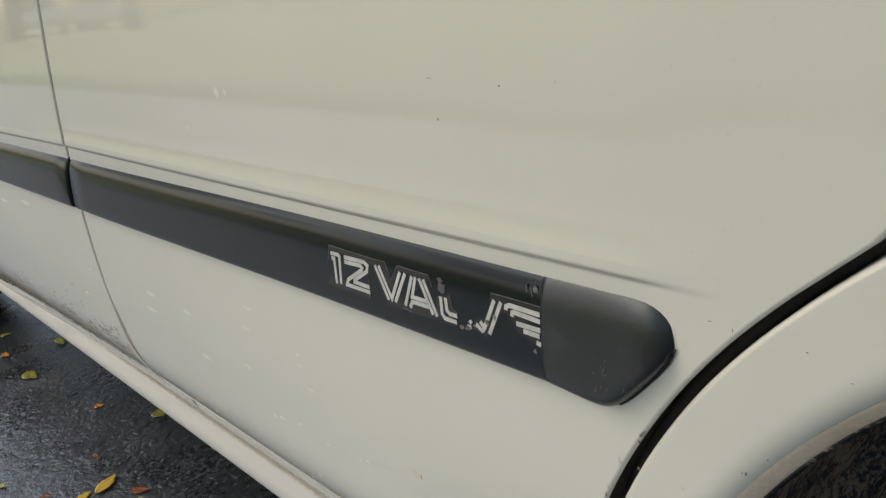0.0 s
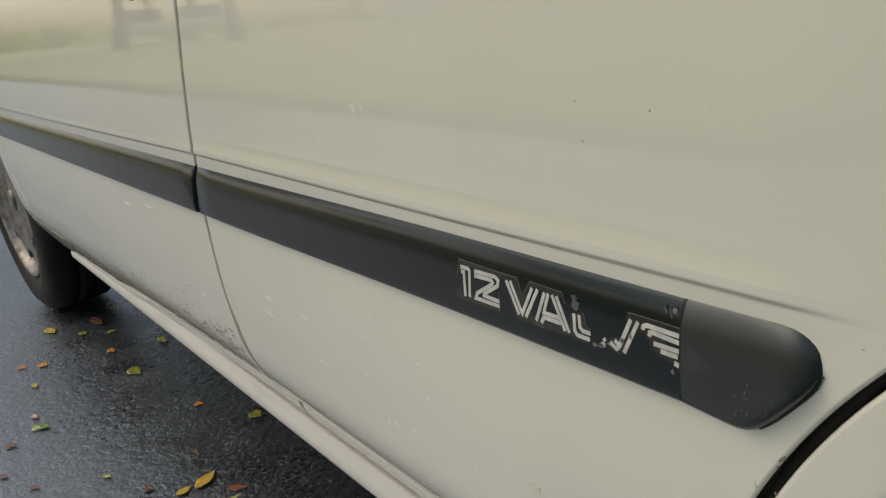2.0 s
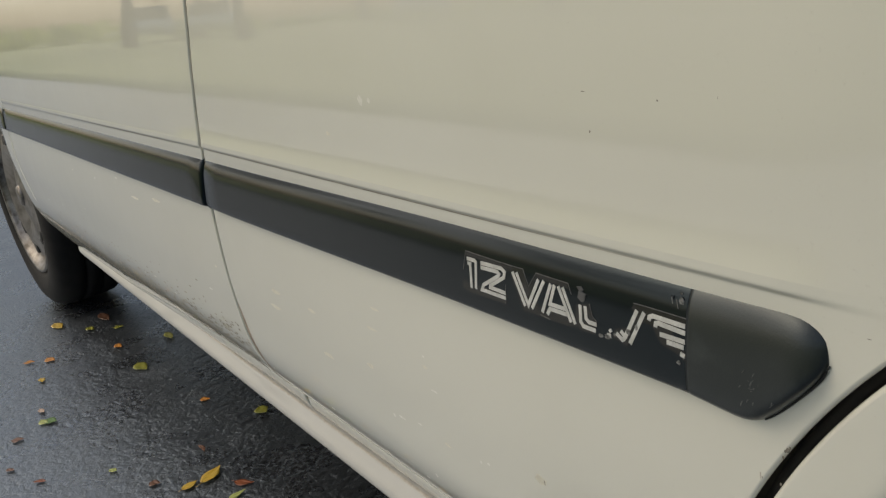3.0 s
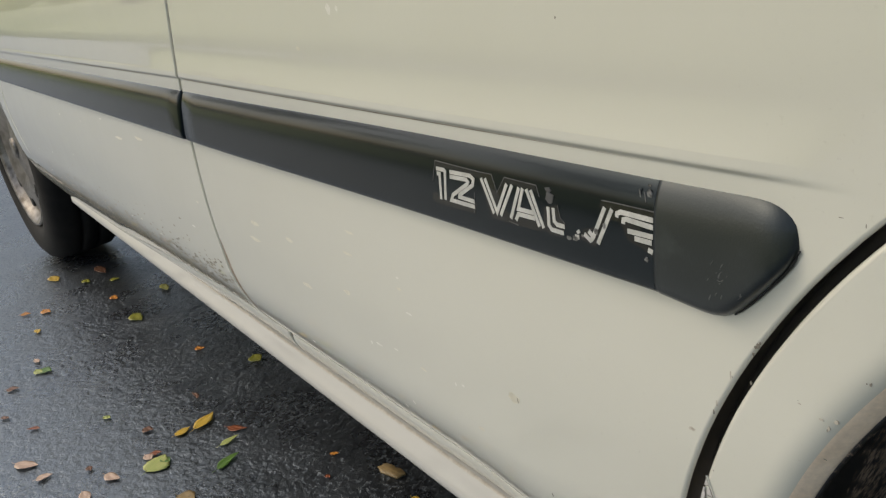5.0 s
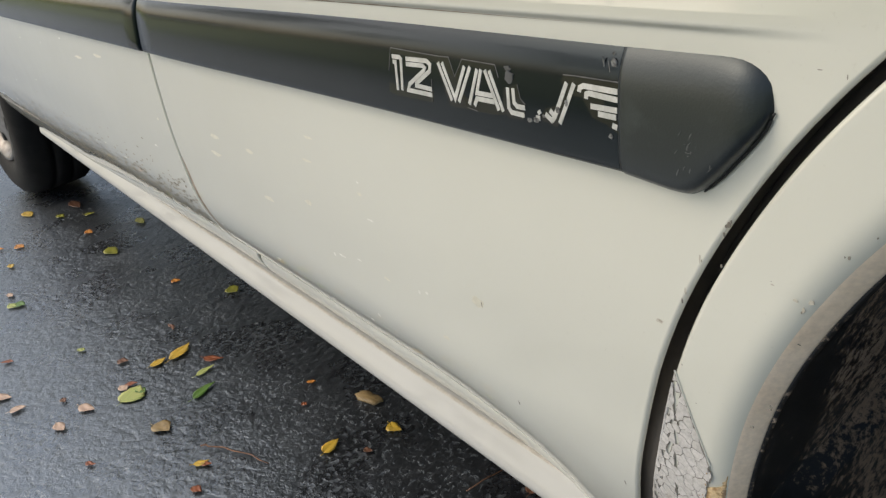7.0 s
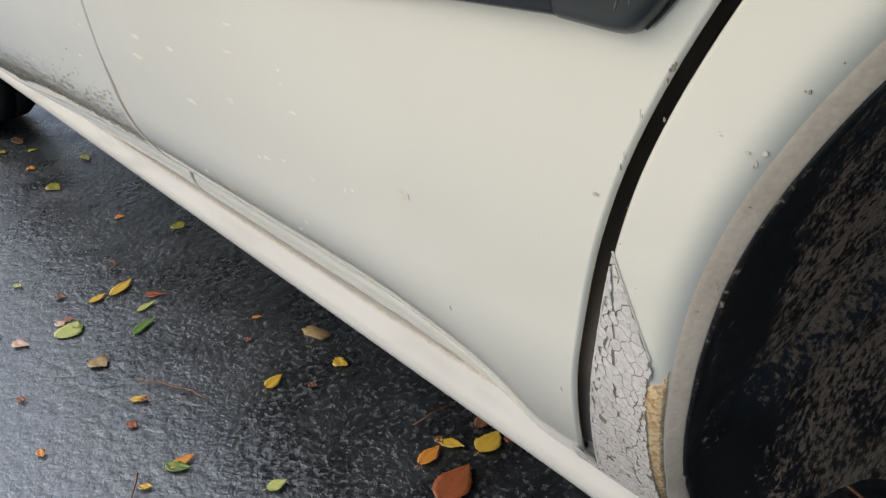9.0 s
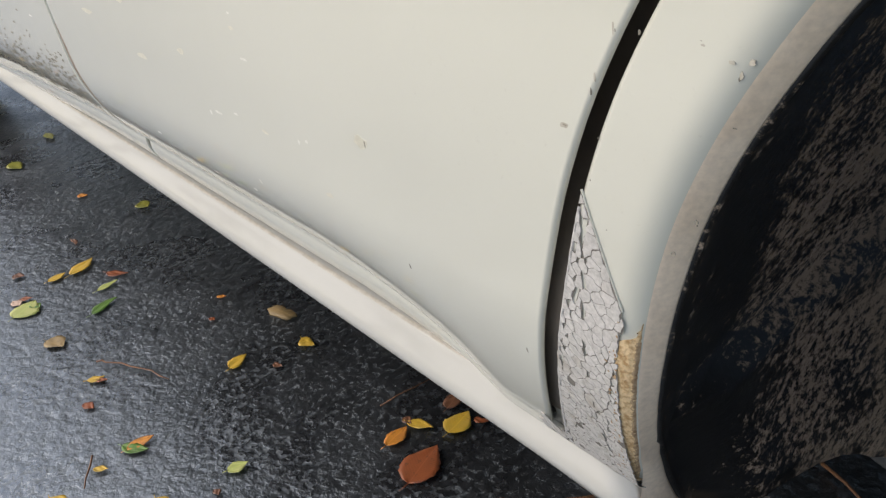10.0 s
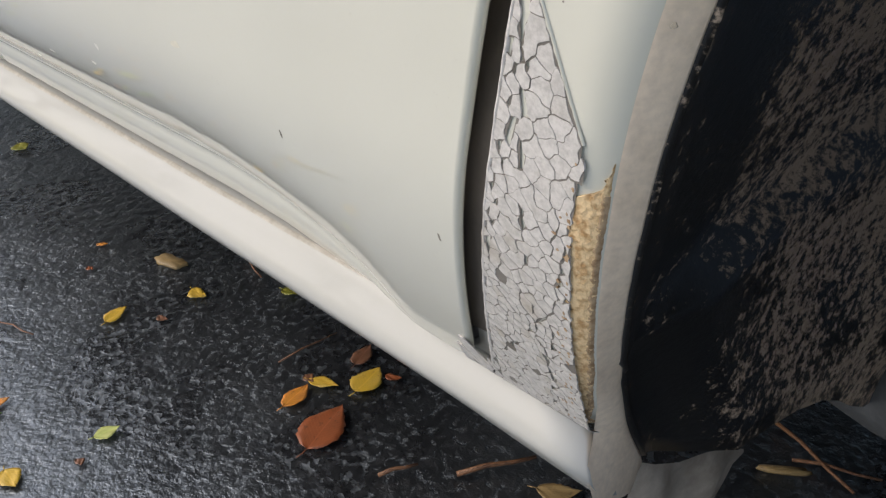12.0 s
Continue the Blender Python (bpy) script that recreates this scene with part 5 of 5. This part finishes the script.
def splinter(name, size, breadth, thick, at, turn, label, seed):
    """A flat broken piece with an uneven outline."""
    rng = random.Random(seed)
    bm = bmesh.new()
    low, top = [], []
    n = 16
    for k in range(n):
        a = 2 * math.pi * k / n
        c, q = math.cos(a), math.sin(a)
        r = 1 / max(abs(c) ** 4 + abs(q) ** 4, 1e-6) ** 0.25 * rng.uniform(0.78, 1.0)
        x, y = 0.5 * size * r * c, 0.5 * breadth * r * q
        low.append(bm.verts.new((x, y, 0.0016)))
        top.append(bm.verts.new((x * 0.93, y * 0.86, 0.0020 + thick * rng.uniform(0.7, 1.0))))
    bm.faces.new(low[::-1])
    hub = bm.verts.new((0, 0, 0.0022 + thick))
    for k in range(n):
        j = (k + 1) % n
        bm.faces.new((low[k], low[j], top[j], top[k]))
        bm.faces.new((top[k], top[j], hub))
    ob = part(name, bm, LEAVES["tan"], None)
    ob.matrix_world = pose(*at, 0, 0, 0, turn)
    return tagged(ob, label, name.replace("_", " "))


splinter("wood_chip", 0.046, 0.021, 0.0020, (-0.109, 0.163), 11, "flat tan chip of wood on the wet asphalt", 1)
splinter("bark_chip", 0.036, 0.008, 0.0018, (0.468, 0.315), 35, "pale tan strip of bark on the wet asphalt", 2)



# ---- surroundings that the paint mirrors: lawn, trees, parked cars; and added trees that block skylight ----
def build_lawn():
    xs, ys = np.linspace(-120, 120, 60), np.array([-2.0, -2.05, -2.3, -4, -8, -13, -18, -25, -40, -70, -120])
    rows = []
    rng = np.random.RandomState(4)
    for j, y in enumerate(ys):
        rows.append([(x, y + (0.12 * math.sin(x * 1.3) if j < 3 else 0), (0.0 if j == 0 else 0.07) + (0.06 * rng.rand() if j > 2 else 0.0)) for x in xs])
    return tagged(loft("lawn", rows, GRASS), "bright green park lawn beyond the asphalt", "lawn", kind="structure")


build_lawn()


def build_tree(seed, height, limbs=9, clumps=5, spread=1.0, leaf_size=1.0):
    rng = random.Random(seed)
    t = thing("tree", "broad-leaved park tree with a dark trunk", "tree", group="park trees")
    lean = rng.uniform(-0.06, 0.06)
    pts = [(lean * z, 0.04 * math.sin(z), z) for z in (0, 0.3, 1, 0.30 * height, 0.55 * height, 0.70 * height)]
    tube("trunk", pts, [0.26, 0.19, 0.15, 0.14, 0.12, 0.09], BARK, t, "", 10)
    top = Vector(pts[-1])
    verts, faces = [], []
    for k in range(limbs):
        a, up = k * 2.4 + rng.random(), rng.uniform(0.35, 0.95)
        L = height * rng.uniform(0.30, 0.5) * spread
        base = Vector(pts[4]).lerp(top, rng.random())
        end = base + L * Vector((math.cos(a) * (1 - 0.5 * up), math.sin(a) * (1 - 0.5 * up), up * 0.8))
        mid = base.lerp(end, 0.5) + Vector((0, 0, 0.2))
        tube("limb", [base, mid, end], [0.09, 0.06, 0.025], BARK, t, "", 6)
        for c in range(clumps):
            ctr = mid.lerp(end, rng.random() * 1.15) + Vector([rng.gauss(0, 0.35) for _ in range(3)])
            rad = rng.uniform(0.5, 1.0)
            for q in range(60):
                v = Vector([rng.gauss(0, 1) for _ in range(3)]).normalized() * rad * rng.random() ** 0.4
                v.z *= 0.7
                p = ctr + v
                d1 = Vector([rng.gauss(0, 1) for _ in range(3)]).normalized() * rng.uniform(0.10, 0.2) * leaf_size
                d2 = d1.orthogonal().normalized() * rng.uniform(0.06, 0.11) * leaf_size
                i = len(verts)
                verts += [p - d1, p + d2, p + d1, p - d2]
                faces.append((i, i + 1, i + 2, i + 3))
    mesh_of("crown", verts, faces, FOLIAGE, t, "", False)
    return t


tree_a, tree_b = build_tree(3, 8.5, 6, 2), build_tree(8, 9.5, 6, 2)
spots = [(-22.3, -8.8), (-24.3, -6.4), (-36, -0.5), (-30.5, -10.6), (-17, -15), (-9, -17), (4, -16), (-36, -20), (-25, -25), (-3, -28)]
tree_a.matrix_world, tree_b.matrix_world = pose(*spots[0], 0.05, 0, 0, 20), pose(*spots[1], 0.05, 0, 0, 140)
for k, (x, y) in enumerate(spots[2:]):
    copy_thing(tree_a if k % 2 else tree_b, pose(x, y, 0.05, 0, 0, 77 * k))
# Unseen dense-crowned trees, added behind the car only to hold back skylight.
sky_block_tree = build_tree(21, 8.0, 18, 11, 1.45, 1.7)
tagged(sky_block_tree, "unseen tall spreading tree, added behind the parked car to dim the sky")
sky_block_tree.matrix_world = pose(5.2, 5.6, 0, 0, 0, 10)
for k, (x, y) in enumerate([(1.0, 10.5)]):
    copy_thing(sky_block_tree, pose(x, y, 0.0, 0, 0, 50 + 120 * k))


def parked_car():
    c = thing("parked_car", "white parked car beyond the lawn", "car", group="parked cars")
    st = [(-2.0, 0.5, 0.6), (-1.9, 0.3, 0.75), (-1.0, 0.28, 0.85), (1.1, 0.28, 0.9), (1.9, 0.3, 0.88), (2.05, 0.5, 0.6)]
    loft("body", [[(x, -0.8, lo), (x, -0.84, 0.6), (x, -0.75, hi), (x, 0.75, hi), (x, 0.84, 0.6), (x, 0.8, lo)] for x, lo, hi in st], WHITE_CAR, c, "", closed=True, caps=True, smooth=False)
    loft("cabin", [[(x, -0.76, 0.85), (x, -0.6, z), (x, 0.6, z), (x, 0.76, 0.85)] for x, z in ((-1.0, 0.87), (-0.35, 1.38), (0.9, 1.38), (1.5, 0.9))], GLASS, c, "", closed=True, caps=True, smooth=False)
    box("roof", (-0.38, -0.6, 1.37), (0.92, 0.6, 1.42), WHITE_CAR, c, "", 0.02)
    for x in (-1.25, 1.25):
        for y in (-0.82, 0.66):
            bm = bmesh.new()
            bmesh.ops.create_cone(bm, cap_ends=True, segments=20, radius1=0.30, radius2=0.30, depth=0.17, matrix=Matrix.Translation((x, y + 0.08, 0.3)) @ Euler((radians(90), 0, 0)).to_matrix().to_4x4())
            bmesh.ops.bevel(bm, geom=bm.edges[:], offset=0.02, segments=1, affect="EDGES")
            part("wheel", bm, RUBBER, c)
    return c


first = parked_car()
first.matrix_world = pose(-31.0, -9.0, 0.08, 0, 0, 18)
copy_thing(first, pose(-30.5, -10.9, 0.08, 0, 0, 20))
copy_thing(first, pose(-24, -15.5, 0.08, 0, 0, 30))


def far_woods():
    """A belt of shrubs and trees far beyond the lawn, with sunlight put into its leaf colour."""
    rng = random.Random(5)
    verts, faces = [], []
    for k in range(900):
        a = radians(rng.uniform(-6, 120))
        d = rng.uniform(46, 62)
        p = Vector((-d * math.cos(a), -d * math.sin(a), 0.1 + 1.0 * rng.random() ** 1.9 * (0.5 + 0.45 * math.sin(9 * a))))
        d1 = Vector([rng.gauss(0, 1) for _ in range(3)]).normalized() * rng.uniform(0.5, 1.0)
        d2 = d1.orthogonal().normalized() * rng.uniform(0.35, 0.7)
        i = len(verts)
        verts += [p - d1, p + d2, p + d1, p - d2]
        faces.append((i, i + 1, i + 2, i + 3))
    return tagged(mesh_of("far_woods", verts, faces, FAR_LEAF, None, "", False), "yellow-green trees far beyond the lawn, sunlight put into their colour", "trees", kind="stuff")


far_woods()
flakes()
